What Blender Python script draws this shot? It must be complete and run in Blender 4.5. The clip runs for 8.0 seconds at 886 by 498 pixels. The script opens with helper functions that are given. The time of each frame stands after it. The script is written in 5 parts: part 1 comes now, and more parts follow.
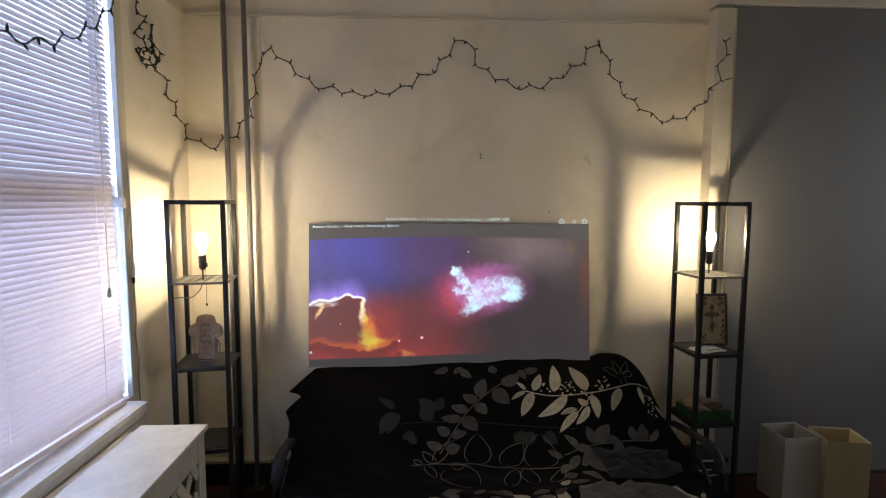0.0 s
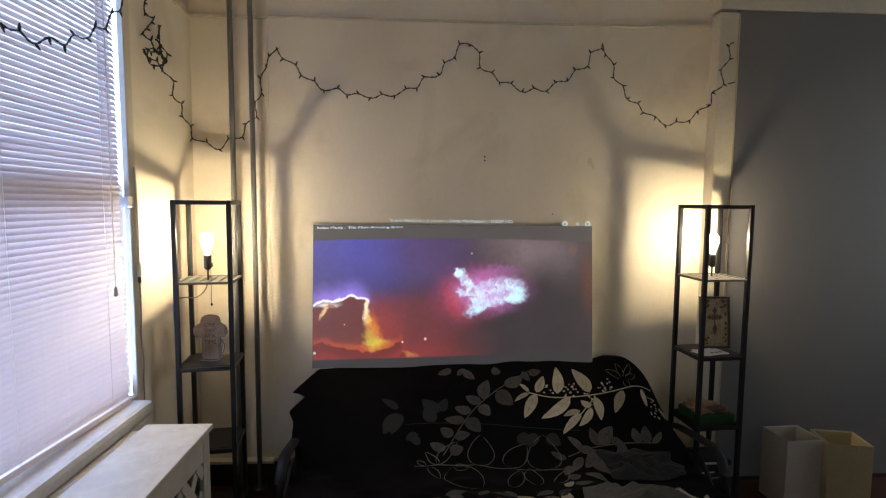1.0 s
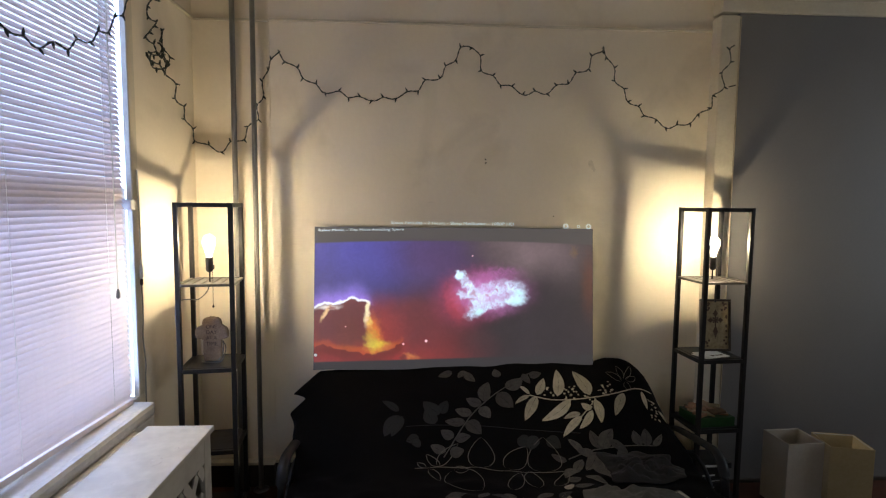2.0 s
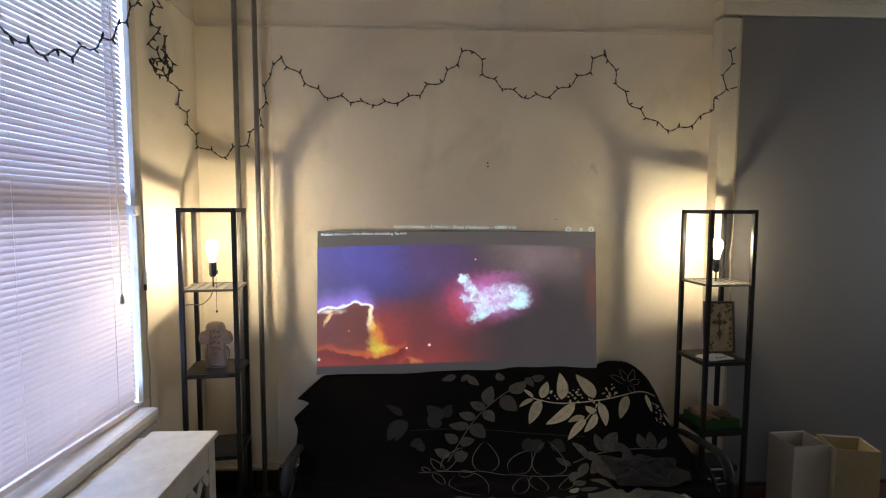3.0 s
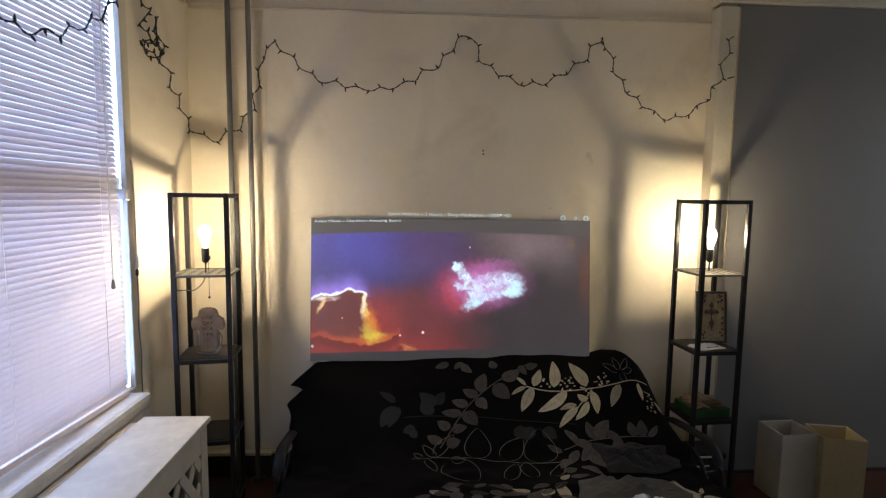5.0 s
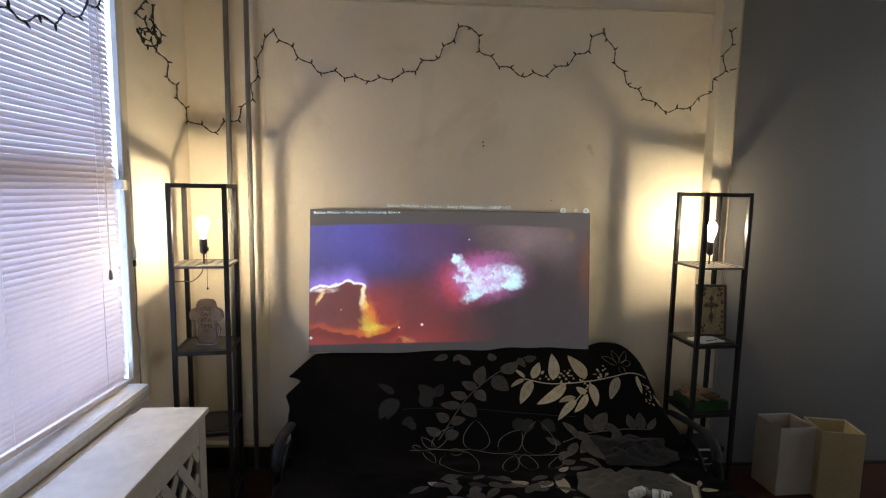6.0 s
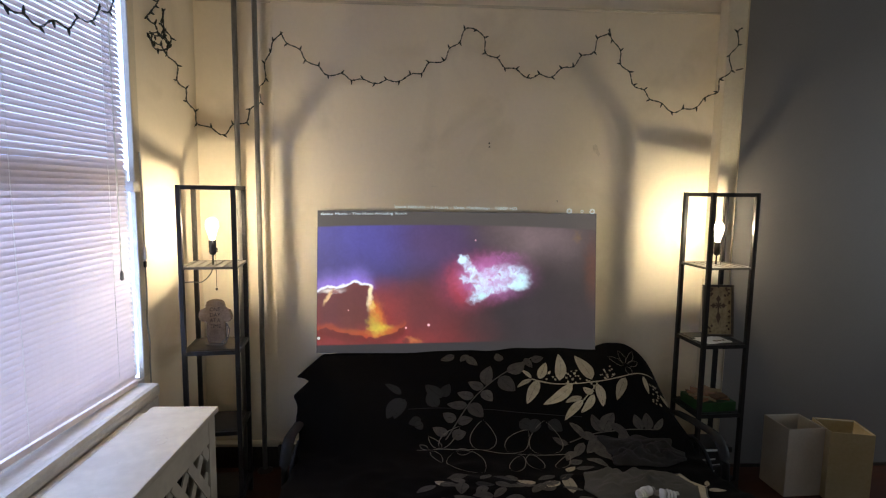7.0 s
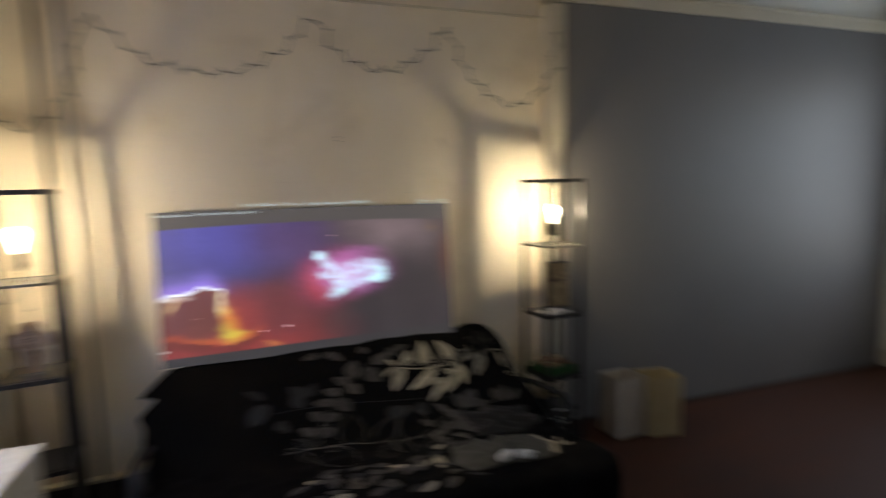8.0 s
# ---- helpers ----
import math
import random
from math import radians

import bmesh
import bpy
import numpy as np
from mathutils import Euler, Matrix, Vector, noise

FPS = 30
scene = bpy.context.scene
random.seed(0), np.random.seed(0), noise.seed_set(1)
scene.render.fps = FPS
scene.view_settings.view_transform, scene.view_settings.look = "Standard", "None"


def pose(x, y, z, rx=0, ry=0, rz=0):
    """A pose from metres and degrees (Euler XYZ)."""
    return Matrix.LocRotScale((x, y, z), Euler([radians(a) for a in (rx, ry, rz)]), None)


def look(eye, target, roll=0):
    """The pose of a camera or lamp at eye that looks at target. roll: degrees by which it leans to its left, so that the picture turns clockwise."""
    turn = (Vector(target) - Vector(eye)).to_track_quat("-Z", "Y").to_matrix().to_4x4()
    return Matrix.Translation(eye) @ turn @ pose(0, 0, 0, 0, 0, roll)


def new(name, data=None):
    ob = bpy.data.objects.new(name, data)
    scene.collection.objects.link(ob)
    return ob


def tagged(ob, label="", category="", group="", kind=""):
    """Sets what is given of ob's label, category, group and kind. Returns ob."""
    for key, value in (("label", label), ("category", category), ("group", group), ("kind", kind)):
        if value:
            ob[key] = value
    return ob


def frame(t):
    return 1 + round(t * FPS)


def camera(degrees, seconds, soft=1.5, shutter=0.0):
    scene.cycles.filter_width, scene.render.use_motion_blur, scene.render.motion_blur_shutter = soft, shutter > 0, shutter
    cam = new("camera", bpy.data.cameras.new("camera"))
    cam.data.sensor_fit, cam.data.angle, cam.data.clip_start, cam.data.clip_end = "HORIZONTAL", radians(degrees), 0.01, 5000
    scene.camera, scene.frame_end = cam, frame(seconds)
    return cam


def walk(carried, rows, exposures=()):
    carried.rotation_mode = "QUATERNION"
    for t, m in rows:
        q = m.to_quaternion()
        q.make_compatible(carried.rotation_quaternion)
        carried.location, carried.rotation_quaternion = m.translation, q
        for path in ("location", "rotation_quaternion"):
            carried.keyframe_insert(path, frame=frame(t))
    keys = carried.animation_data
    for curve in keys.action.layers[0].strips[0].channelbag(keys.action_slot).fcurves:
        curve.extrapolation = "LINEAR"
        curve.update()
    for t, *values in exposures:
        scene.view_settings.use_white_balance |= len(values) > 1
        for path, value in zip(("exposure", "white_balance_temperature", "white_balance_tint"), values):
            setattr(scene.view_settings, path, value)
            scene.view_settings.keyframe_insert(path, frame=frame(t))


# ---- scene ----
cam = camera(80.4, 8.0, soft=1.2, shutter=0.7)
PATH = [
    (0, (-0.28, -0.006, 1.601), (-0.171, 1.983, 1.417), 0.2),
    (0.5, (-0.293, -0.015, 1.596), (-0.188, 1.974, 1.416), 0.2),
    (1, (-0.305, -0.015, 1.593), (-0.194, 1.974, 1.421), 0.5),
    (1.5, (-0.299, -0.02, 1.601), (-0.193, 1.97, 1.428), 0.7),
    (3, (-0.304, -0.023, 1.601), (-0.208, 1.968, 1.447), 0.2),
    (3.5, (-0.31, -0.016, 1.612), (-0.199, 1.974, 1.451), 0.9),
    (4, (-0.301, -0.03, 1.609), (-0.195, 1.96, 1.444), 0.6),
    (5.5, (-0.299, -0.007, 1.594), (-0.18, 1.978, 1.377), 0.9),
    (6, (-0.299, -0.004, 1.591), (-0.181, 1.98, 1.366), 1.0),
    (6.5, (-0.295, -0.025, 1.576), (-0.196, 1.961, 1.36), 0.3),
    (7, (-0.301, -0.019, 1.586), (-0.207, 1.967, 1.368), 0.8),
    (7.5, (-0.309, -0.011, 1.568), (-0.228, 1.975, 1.345), 0.3),
    (7.6, (-0.312, -0.013, 1.565), (-0.208, 1.973, 1.345), 0.4),
    (7.7, (-0.316, -0.018, 1.560), (-0.153, 1.963, 1.336), 0.7),
    (7.8, (-0.318, -0.023, 1.557), (-0.016, 1.941, 1.327), 0.7),
    (7.9, (-0.317, -0.045, 1.562), (0.128, 1.893, 1.34), -0.6),
    (8, (-0.305, -0.052, 1.57), (0.319, 1.833, 1.334), -1.4),
]
walk(cam, [(t, look(e, g, r)) for t, e, g, r in PATH])

# ---- world and light ----
world = bpy.data.worlds.new("world")
scene.world = world
world.use_nodes = True
wn = world.node_tree.nodes
sky = wn.new("ShaderNodeTexSky")
sky.sky_type, sky.sun_disc = "NISHITA", False
sky.sun_elevation, sky.sun_rotation = radians(35), radians(140)
world.node_tree.links.new(sky.outputs[0], wn["Background"].inputs[0])
wn["Background"].inputs[1].default_value = 0.1
scene.view_settings.exposure = 0.24
BULB = 775.0         # radiance of the glowing core of the lamp bulbs
OUTSIDE = 12.9         # radiance of the overcast street outside the blind


# ---- materials ----
def nodes_of(name):
    m = bpy.data.materials.new(name)
    m.use_nodes = True
    return m, m.node_tree.nodes, m.node_tree.links, m.node_tree.nodes["Principled BSDF"]


def surface(name, a, b, scale=6.0, rough=0.6, bump=0.1, metal=0.0, fine=60.0, stretch=(1, 1, 1), spec=0.5, mix=0.6, through_light=0.0, sheen=0.0, vary=0.0, stains=None):
    """Two colours mixed by coarse and fine noise in object space, with bump."""
    m, n, l, p = nodes_of(name)
    tc, mp = n.new("ShaderNodeTexCoord"), n.new("ShaderNodeMapping")
    mp.inputs["Scale"].default_value = stretch
    l.new(tc.outputs["Object"], mp.inputs[0])
    n1, n2 = n.new("ShaderNodeTexNoise"), n.new("ShaderNodeTexNoise")
    for q, s, d in ((n1, scale, 4.0), (n2, fine, 3.0)):
        q.inputs["Scale"].default_value, q.inputs["Detail"].default_value = s, d
        l.new(mp.outputs[0], q.inputs["Vector"])
    add = n.new("ShaderNodeMath")
    add.operation = "MULTIPLY_ADD"
    l.new(n2.outputs["Fac"], add.inputs[0])
    add.inputs[1].default_value = 1 - mix
    sub = n.new("ShaderNodeMath")
    sub.operation = "MULTIPLY"
    l.new(n1.outputs["Fac"], sub.inputs[0])
    sub.inputs[1].default_value = mix
    l.new(sub.outputs[0], add.inputs[2])
    ramp = n.new("ShaderNodeValToRGB")
    ramp.color_ramp.elements[0].position, ramp.color_ramp.elements[1].position = 0.35, 0.65
    ramp.color_ramp.elements[0].color, ramp.color_ramp.elements[1].color = (*a, 1), (*b, 1)
    l.new(add.outputs[0], ramp.inputs[0])
    color = ramp.outputs[0]
    if vary:
        info, hv, mr = n.new("ShaderNodeObjectInfo"), n.new("ShaderNodeHueSaturation"), n.new("ShaderNodeMapRange")
        mr.inputs["To Min"].default_value, mr.inputs["To Max"].default_value = 1 - vary, 1 + vary * 0.5
        l.new(info.outputs["Random"], mr.inputs[0])
        l.new(mr.outputs[0], hv.inputs["Value"])
        l.new(color, hv.inputs["Color"])
        color = hv.outputs[0]
    if stains:
        n3, r3, mx3 = n.new("ShaderNodeTexNoise"), n.new("ShaderNodeMapRange"), n.new("ShaderNodeMix")
        n3.inputs["Scale"].default_value, n3.inputs["Detail"].default_value, n3.inputs["Distortion"].default_value = 2.3, 6.0, 0.6
        l.new(mp.outputs[0], n3.inputs["Vector"])
        r3.inputs["From Min"].default_value, r3.inputs["From Max"].default_value, r3.inputs["To Max"].default_value = 0.54, 0.74, 0.5
        l.new(n3.outputs["Fac"], r3.inputs[0])
        mx3.data_type = "RGBA"
        l.new(r3.outputs[0], mx3.inputs[0])
        l.new(color, mx3.inputs[6])
        mx3.inputs[7].default_value = (*stains, 1)
        color = mx3.outputs[2]
    l.new(color, p.inputs["Base Color"])
    rr = n.new("ShaderNodeMapRange")
    rr.inputs["To Min"].default_value, rr.inputs["To Max"].default_value = max(0.03, rough - 0.1), min(1, rough + 0.1)
    l.new(n1.outputs["Fac"], rr.inputs[0])
    l.new(rr.outputs[0], p.inputs["Roughness"])
    p.inputs["Metallic"].default_value = metal
    p.inputs["Specular IOR Level"].default_value = spec
    p.inputs["Sheen Weight"].default_value = sheen
    if bump:
        bp = n.new("ShaderNodeBump")
        bp.inputs["Strength"].default_value, bp.inputs["Distance"].default_value = bump, 0.01
        l.new(add.outputs[0], bp.inputs["Height"])
        l.new(bp.outputs[0], p.inputs["Normal"])
    if through_light:
        tr, mx = n.new("ShaderNodeBsdfTranslucent"), n.new("ShaderNodeMixShader")
        l.new(ramp.outputs[0], tr.inputs[0])
        mx.inputs[0].default_value = through_light
        l.new(p.outputs[0], mx.inputs[1])
        l.new(tr.outputs[0], mx.inputs[2])
        l.new(mx.outputs[0], n["Material Output"].inputs[0])
    return m


def glow(name, color, strength):
    m, n, l, p = nodes_of(name)
    p.inputs["Base Color"].default_value = (*[min(1, c) for c in color], 1)
    p.inputs["Emission Color"].default_value = (*color, 1)
    p.inputs["Emission Strength"].default_value = strength
    return m


M = {}
M["plaster"] = surface("cream_plaster", (0.735, 0.64, 0.505), (0.825, 0.73, 0.58), 1.6, 0.6, 0.16, fine=45, mix=0.8, stains=(0.50, 0.42, 0.30))
M["dim_wall"] = surface("pale_cream_wall", (0.72, 0.70, 0.65), (0.80, 0.78, 0.73), 2, 0.8, 0.1)
M["scuff"] = surface("rubbed_wall_mark", (0.60, 0.52, 0.40), (0.72, 0.63, 0.50), 40, 0.7, 0.1)
M["trim"] = surface("cream_gloss_paint", (0.57, 0.50, 0.38), (0.65, 0.58, 0.45), 5, 0.4, 0.08)
M["grey_wall"] = surface("grey_paint", (0.142, 0.131, 0.127), (0.168, 0.157, 0.152), 1.3, 0.56, 0.08, fine=90, mix=0.8, spec=0.75)
M["tan_edge"] = surface("tan_wood_edge", (0.44, 0.36, 0.25), (0.54, 0.46, 0.34), 12, 0.5, 0.1, stretch=(1, 1, 0.2))
M["ceiling"] = surface("ceiling_paint", (0.80, 0.78, 0.72), (0.86, 0.84, 0.78), 2, 0.8, 0.1)
M["white_paint"] = surface("worn_white_paint", (0.48, 0.44, 0.37), (0.60, 0.56, 0.48), 7, 0.45, 0.15, fine=30)
M["stain"] = surface("tan_stain", (0.42, 0.37, 0.30), (0.60, 0.56, 0.50), 40, 0.6, 0.0)
M["sill_paint"] = surface("sill_paint", (0.50, 0.47, 0.42), (0.64, 0.61, 0.56), 8, 0.4, 0.15)
M["slat"] = surface("blind_vinyl", (0.74, 0.64, 0.62), (0.79, 0.69, 0.67), 3, 0.5, 0.0, through_light=0.034)
M["cord"] = surface("white_cord", (0.6, 0.58, 0.52), (0.7, 0.68, 0.6), 20, 0.7, 0.1)
M["grey_cord"] = surface("grey_cord", (0.16, 0.15, 0.14), (0.22, 0.21, 0.19), 20, 0.6, 0.1)
M["black_wood"] = surface("black_stained_wood", (0.010, 0.009, 0.009), (0.020, 0.018, 0.017), 12, 0.42, 0.15, stretch=(1, 1, 0.15), spec=0.3)
# paler than the black wood: bulb light on the lamp shelf put into the colour
M["lamplit_rail"] = surface("lamplit_black_rail", (0.03, 0.027, 0.022), (0.09, 0.08, 0.065), 25, 0.4, 0.1)
M["black_metal"] = surface("black_metal_tube", (0.005, 0.005, 0.006), (0.010, 0.010, 0.011), 12, 0.55, 0.05, spec=0.3)
M["pipe"] = surface("painted_steam_pipe", (0.15, 0.14, 0.125), (0.22, 0.205, 0.18), 9, 0.4, 0.2, stretch=(1, 1, 0.3))
M["blanket"] = surface("black_blanket", (0.0024, 0.0021, 0.0021), (0.0044, 0.0040, 0.0040), 5, 0.95, 0.3, fine=250, spec=0.06)
M["futon"] = surface("futon_ticking", (0.004, 0.004, 0.0045), (0.007, 0.007, 0.0075), 8, 0.9, 0.3, fine=200)
M["leaf_cream"] = surface("cream_leaf_print", (0.26, 0.225, 0.155), (0.37, 0.325, 0.24), 30, 0.9, 0.4, fine=120, vary=0.3)
M["leaf_grey"] = surface("grey_leaf_print", (0.030, 0.026, 0.022), (0.064, 0.056, 0.046), 30, 0.9, 0.4, fine=120, vary=0.45)
M["leaf_dark"] = surface("charcoal_leaf_print", (0.0050, 0.0050, 0.0054), (0.0105, 0.0102, 0.0106), 30, 0.9, 0.2, fine=120, vary=0.4)
M["leaf_line"] = surface("fine_line_print", (0.085, 0.076, 0.062), (0.13, 0.118, 0.098), 14, 0.9, 0.1, fine=250)
M["grey_cloth"] = surface("grey_cloth", (0.046, 0.044, 0.036), (0.068, 0.065, 0.053), 6, 0.9, 0.4, fine=220)
M["dark_cloth"] = surface("dark_knit", (0.006, 0.0052, 0.005), (0.014, 0.0125, 0.012), 9, 0.95, 0.6, fine=120)
M["floor"] = surface("red_brown_floorboards", (0.042, 0.013, 0.006), (0.068, 0.023, 0.011), 3, 0.6, 0.2, stretch=(0.25, 4, 1), fine=40, spec=0.3)
M["shade_white"] = surface("white_paper_shade", (0.54, 0.47, 0.38), (0.61, 0.54, 0.45), 5, 0.8, 0.1, through_light=0.25)
M["shade_cream"] = surface("yellowed_paper_shade", (0.50, 0.39, 0.20), (0.57, 0.46, 0.26), 5, 0.8, 0.1, through_light=0.25)
M["garland"] = surface("green_wire", (0.006, 0.012, 0.008), (0.012, 0.02, 0.013), 40, 0.5, 0.0)
M["socket"] = surface("dark_socket", (0.02, 0.02, 0.018), (0.04, 0.035, 0.03), 30, 0.35, 0.0, metal=0.4)
M["board"] = surface("grey_board_edge", (0.16, 0.16, 0.165), (0.2, 0.2, 0.205), 6, 0.7, 0.1)
M["stone"] = surface("sandstone_plaque", (0.20, 0.13, 0.08), (0.36, 0.26, 0.17), 22, 0.85, 0.6, fine=140)
M["engraved"] = surface("engraved_letters", (0.06, 0.04, 0.03), (0.09, 0.06, 0.045), 30, 0.9, 0.2)
M["parchment"] = surface("parchment_print", (0.20, 0.14, 0.065), (0.40, 0.31, 0.17), 16, 0.6, 0.1)
M["brown_print"] = surface("brown_print", (0.06, 0.03, 0.015), (0.11, 0.06, 0.03), 40, 0.6, 0.1)
M["dark_frame"] = surface("dark_frame_wood", (0.03, 0.02, 0.013), (0.06, 0.04, 0.025), 20, 0.45, 0.2)
M["paper"] = surface("white_paper", (0.66, 0.66, 0.64), (0.74, 0.74, 0.72), 9, 0.8, 0.05)
M["green_card"] = surface("green_cardboard", (0.007, 0.042, 0.006), (0.011, 0.066, 0.010), 10, 0.5, 0.05)
M["orange_card"] = surface("orange_wrapper", (0.18, 0.075, 0.035), (0.28, 0.14, 0.07), 30, 0.5, 0.1)
M["yellow_card"] = surface("yellow_wrapper", (0.16, 0.125, 0.06), (0.24, 0.19, 0.10), 30, 0.5, 0.1)
M["black_plastic"] = surface("black_plastic", (0.012, 0.012, 0.012), (0.02, 0.02, 0.02), 20, 0.4, 0.0)
M["cfl_glass"] = surface("white_tube_glass", (0.72, 0.72, 0.68), (0.78, 0.78, 0.74), 20, 0.25, 0.0)
M["baseboard"] = surface("dark_baseboard", (0.020, 0.015, 0.011), (0.035, 0.026, 0.019), 8, 0.4, 0.1, stretch=(0.3, 1, 1))
M["bulb_core"] = glow("lit_bulb", (1.0, 0.845, 0.56), BULB)
m, n, l, p = nodes_of("lit_bulb_glass")
tr, em, mx = n.new("ShaderNodeBsdfTransparent"), n.new("ShaderNodeEmission"), n.new("ShaderNodeMixShader")
em.inputs[0].default_value, em.inputs[1].default_value, mx.inputs[0].default_value = (1.0, 0.90, 0.68, 1), BULB * 0.02, 0.2
l.new(tr.outputs[0], mx.inputs[1])
l.new(em.outputs[0], mx.inputs[2])
l.new(mx.outputs[0], n["Material Output"].inputs[0])
M["bulb"] = m
M["text_glow"] = glow("projected_letters", (0.75, 0.9, 0.95), 0.45)
M["sash"] = surface("sash_paint", (0.5, 0.47, 0.45), (0.6, 0.57, 0.54), 8, 0.5, 0.1)


def glass(name="window_glass", tint=1.0):
    m, n, l, p = nodes_of(name)
    t, g, x = n.new("ShaderNodeBsdfTransparent"), n.new("ShaderNodeBsdfGlossy"), n.new("ShaderNodeMixShader")
    g.inputs["Roughness"].default_value = 0.02
    x.inputs[0].default_value = 0.06
    t.inputs[0].default_value = (tint, tint, tint, 1)
    l.new(t.outputs[0], x.inputs[1])
    l.new(g.outputs[0], x.inputs[2])
    l.new(x.outputs[0], n["Material Output"].inputs[0])
    return m


M["glass"] = glass()
# tint added to the upper pane so less daylight reaches the upper slats
M["dimmed_glass"] = glass("dimmed_pane_glass", 0.7)


# ---- builders ----
def part(name, bm, material, parent=None, label="", smooth=False):
    """Links a bmesh as one mesh object under a thing or a part."""
    me = bpy.data.meshes.new(name)
    if smooth:
        for f in bm.faces:
            f.smooth = True
    bm.to_mesh(me)
    bm.free()
    me.materials.append(M[material] if isinstance(material, str) else material)
    ob = new(name, me)
    if parent is not None:
        ob.parent = parent
    if label:
        ob["label"] = label
    return ob


def empty(name, m=None):
    e = new(name)
    e.empty_display_size = 0.05
    if m is not None:
        e.matrix_basis = m
    return e


def box(x0, x1, y0, y1, z0, z1, bevel=0.0, bm=None, m=None):
    b = bmesh.new()
    bmesh.ops.create_cube(b, size=1.0)
    bmesh.ops.transform(b, verts=b.verts, matrix=Matrix.Translation(((x0 + x1) / 2, (y0 + y1) / 2, (z0 + z1) / 2)) @ Matrix.Diagonal((x1 - x0, y1 - y0, z1 - z0, 1)))
    if bevel:
        bmesh.ops.bevel(b, geom=b.edges[:], offset=bevel, segments=2, affect="EDGES", profile=0.6)
    if m is not None:
        bmesh.ops.transform(b, verts=b.verts, matrix=m)
    return join(bm, b)


def join(bm, b):
    if bm is None:
        return b
    me = bpy.data.meshes.new("tmp")
    b.to_mesh(me)
    bm.from_mesh(me)
    bpy.data.meshes.remove(me)
    b.free()
    return bm


def tube(points, radius, sides=8, bm=None, closed=False, flat=1.0):
    """A round bar along points; radius may be a list. flat squashes it sideways."""
    bm = bm or bmesh.new()
    pts = [Vector(p) for p in points]
    rings = []
    up = Vector((0, 0, 1))
    for i, p in enumerate(pts):
        d = (pts[(i + 1) % len(pts) if closed else min(i + 1, len(pts) - 1)] - pts[i - 1 if (i or closed) else 0])
        d = d.normalized() if d.length > 1e-9 else Vector((0, 0, 1))
        ref = up if abs(d.dot(up)) < 0.95 else Vector((1, 0, 0))
        a = d.cross(ref).normalized()
        c = a.cross(d)
        r = radius[i] if isinstance(radius, (list, tuple)) else radius
        rings.append([bm.verts.new(p + (a * math.cos(k * math.tau / sides) * flat + c * math.sin(k * math.tau / sides)) * r) for k in range(sides)])
    n = len(rings)
    for i in range(n if closed else n - 1):
        for k in range(sides):
            bm.faces.new((rings[i][k], rings[i][(k + 1) % sides], rings[(i + 1) % n][(k + 1) % sides], rings[(i + 1) % n][k]))
    if not closed:
        bm.faces.new(rings[0][::-1])
        bm.faces.new(rings[-1])
    return bm


def lathe(profile, sides=20, bm=None, at=(0, 0, 0)):
    """Turns (radius, height) pairs round the z axis."""
    bm = bm or bmesh.new()
    rings = [[bm.verts.new((at[0] + r * math.cos(k * math.tau / sides), at[1] + r * math.sin(k * math.tau / sides), at[2] + z)) for k in range(sides)] for r, z in profile]
    for i in range(len(rings) - 1):
        for k in range(sides):
            bm.faces.new((rings[i][k], rings[i][(k + 1) % sides], rings[i + 1][(k + 1) % sides], rings[i + 1][k]))
    bm.faces.new(rings[0][::-1])
    bm.faces.new(rings[-1])
    return bm


def spline(points, steps=8):
    """Points of a smooth curve through the given ones."""
    p = [Vector(q) for q in points]
    out = []
    for i in range(len(p) - 1):
        a, b, c, d = p[max(i - 1, 0)], p[i], p[i + 1], p[min(i + 2, len(p) - 1)]
        for k in range(steps):
            t = k / steps
            out.append(0.5 * ((2 * b) + (c - a) * t + (2 * a - 5 * b + 4 * c - d) * t * t + (3 * b - a - 3 * c + d) * t ** 3))
    out.append(p[-1])
    return out


def text_mesh(words, size, m, material, name="writing", parent=None, width=None):
    """Built-in font, turned into a mesh; lies in its own x-y plane."""
    cu = bpy.data.curves.new(name, "FONT")
    cu.body, cu.size, cu.extrude = words, size, 0.0004
    tmp = new(name + "_tmp", cu)
    dg = bpy.context.evaluated_depsgraph_get()
    me = bpy.data.meshes.new_from_object(tmp.evaluated_get(dg))
    bpy.data.objects.remove(tmp)
    if width:
        xs = [v.co.x for v in me.vertices]
        k = width / (max(xs) - min(xs))
        for v in me.vertices:
            v.co.x *= k
    me.materials.clear()
    me.materials.append(M[material])
    ob = new(name, me)
    ob.matrix_basis = m
    if parent is not None:
        ob.parent = parent
    return ob


def struct(name, bm, material, label, category="wall"):
    return tagged(part(name, bm, material), label, category, kind="structure")


# ---- the room ----
XL, YB, XR, YF, ZC = -1.53, 3.0, 4.62, -4.5, 3.0   # window wall, back wall, far side wall, wall behind, ceiling
FZ = -0.045                                          # floor level
WIN = (0.98, 2.325, 0.735, 2.62)                     # window opening: y from, y to, z from, z to

struct("floor", box(XL - 0.3, XR + 0.3, YF - 0.3, YB + 0.3, FZ - 0.1, FZ), "floor", "red-brown worn wooden floor", "floor")
struct("ceiling", box(XL - 0.3, XR + 0.3, YF - 0.3, YB + 0.3, ZC, ZC + 0.1), "ceiling", "cream painted plaster ceiling", "ceiling")
struct("wall_north", box(XL, 1.45, YB, YB + 0.2, FZ, ZC), "plaster", "cream painted plaster wall with scuffs and marks")
struct("wall_north_grey", box(1.502, XR, 2.915, YB + 0.2, FZ, 2.682), "grey_wall", "flat grey painted wall beside the cream wall")
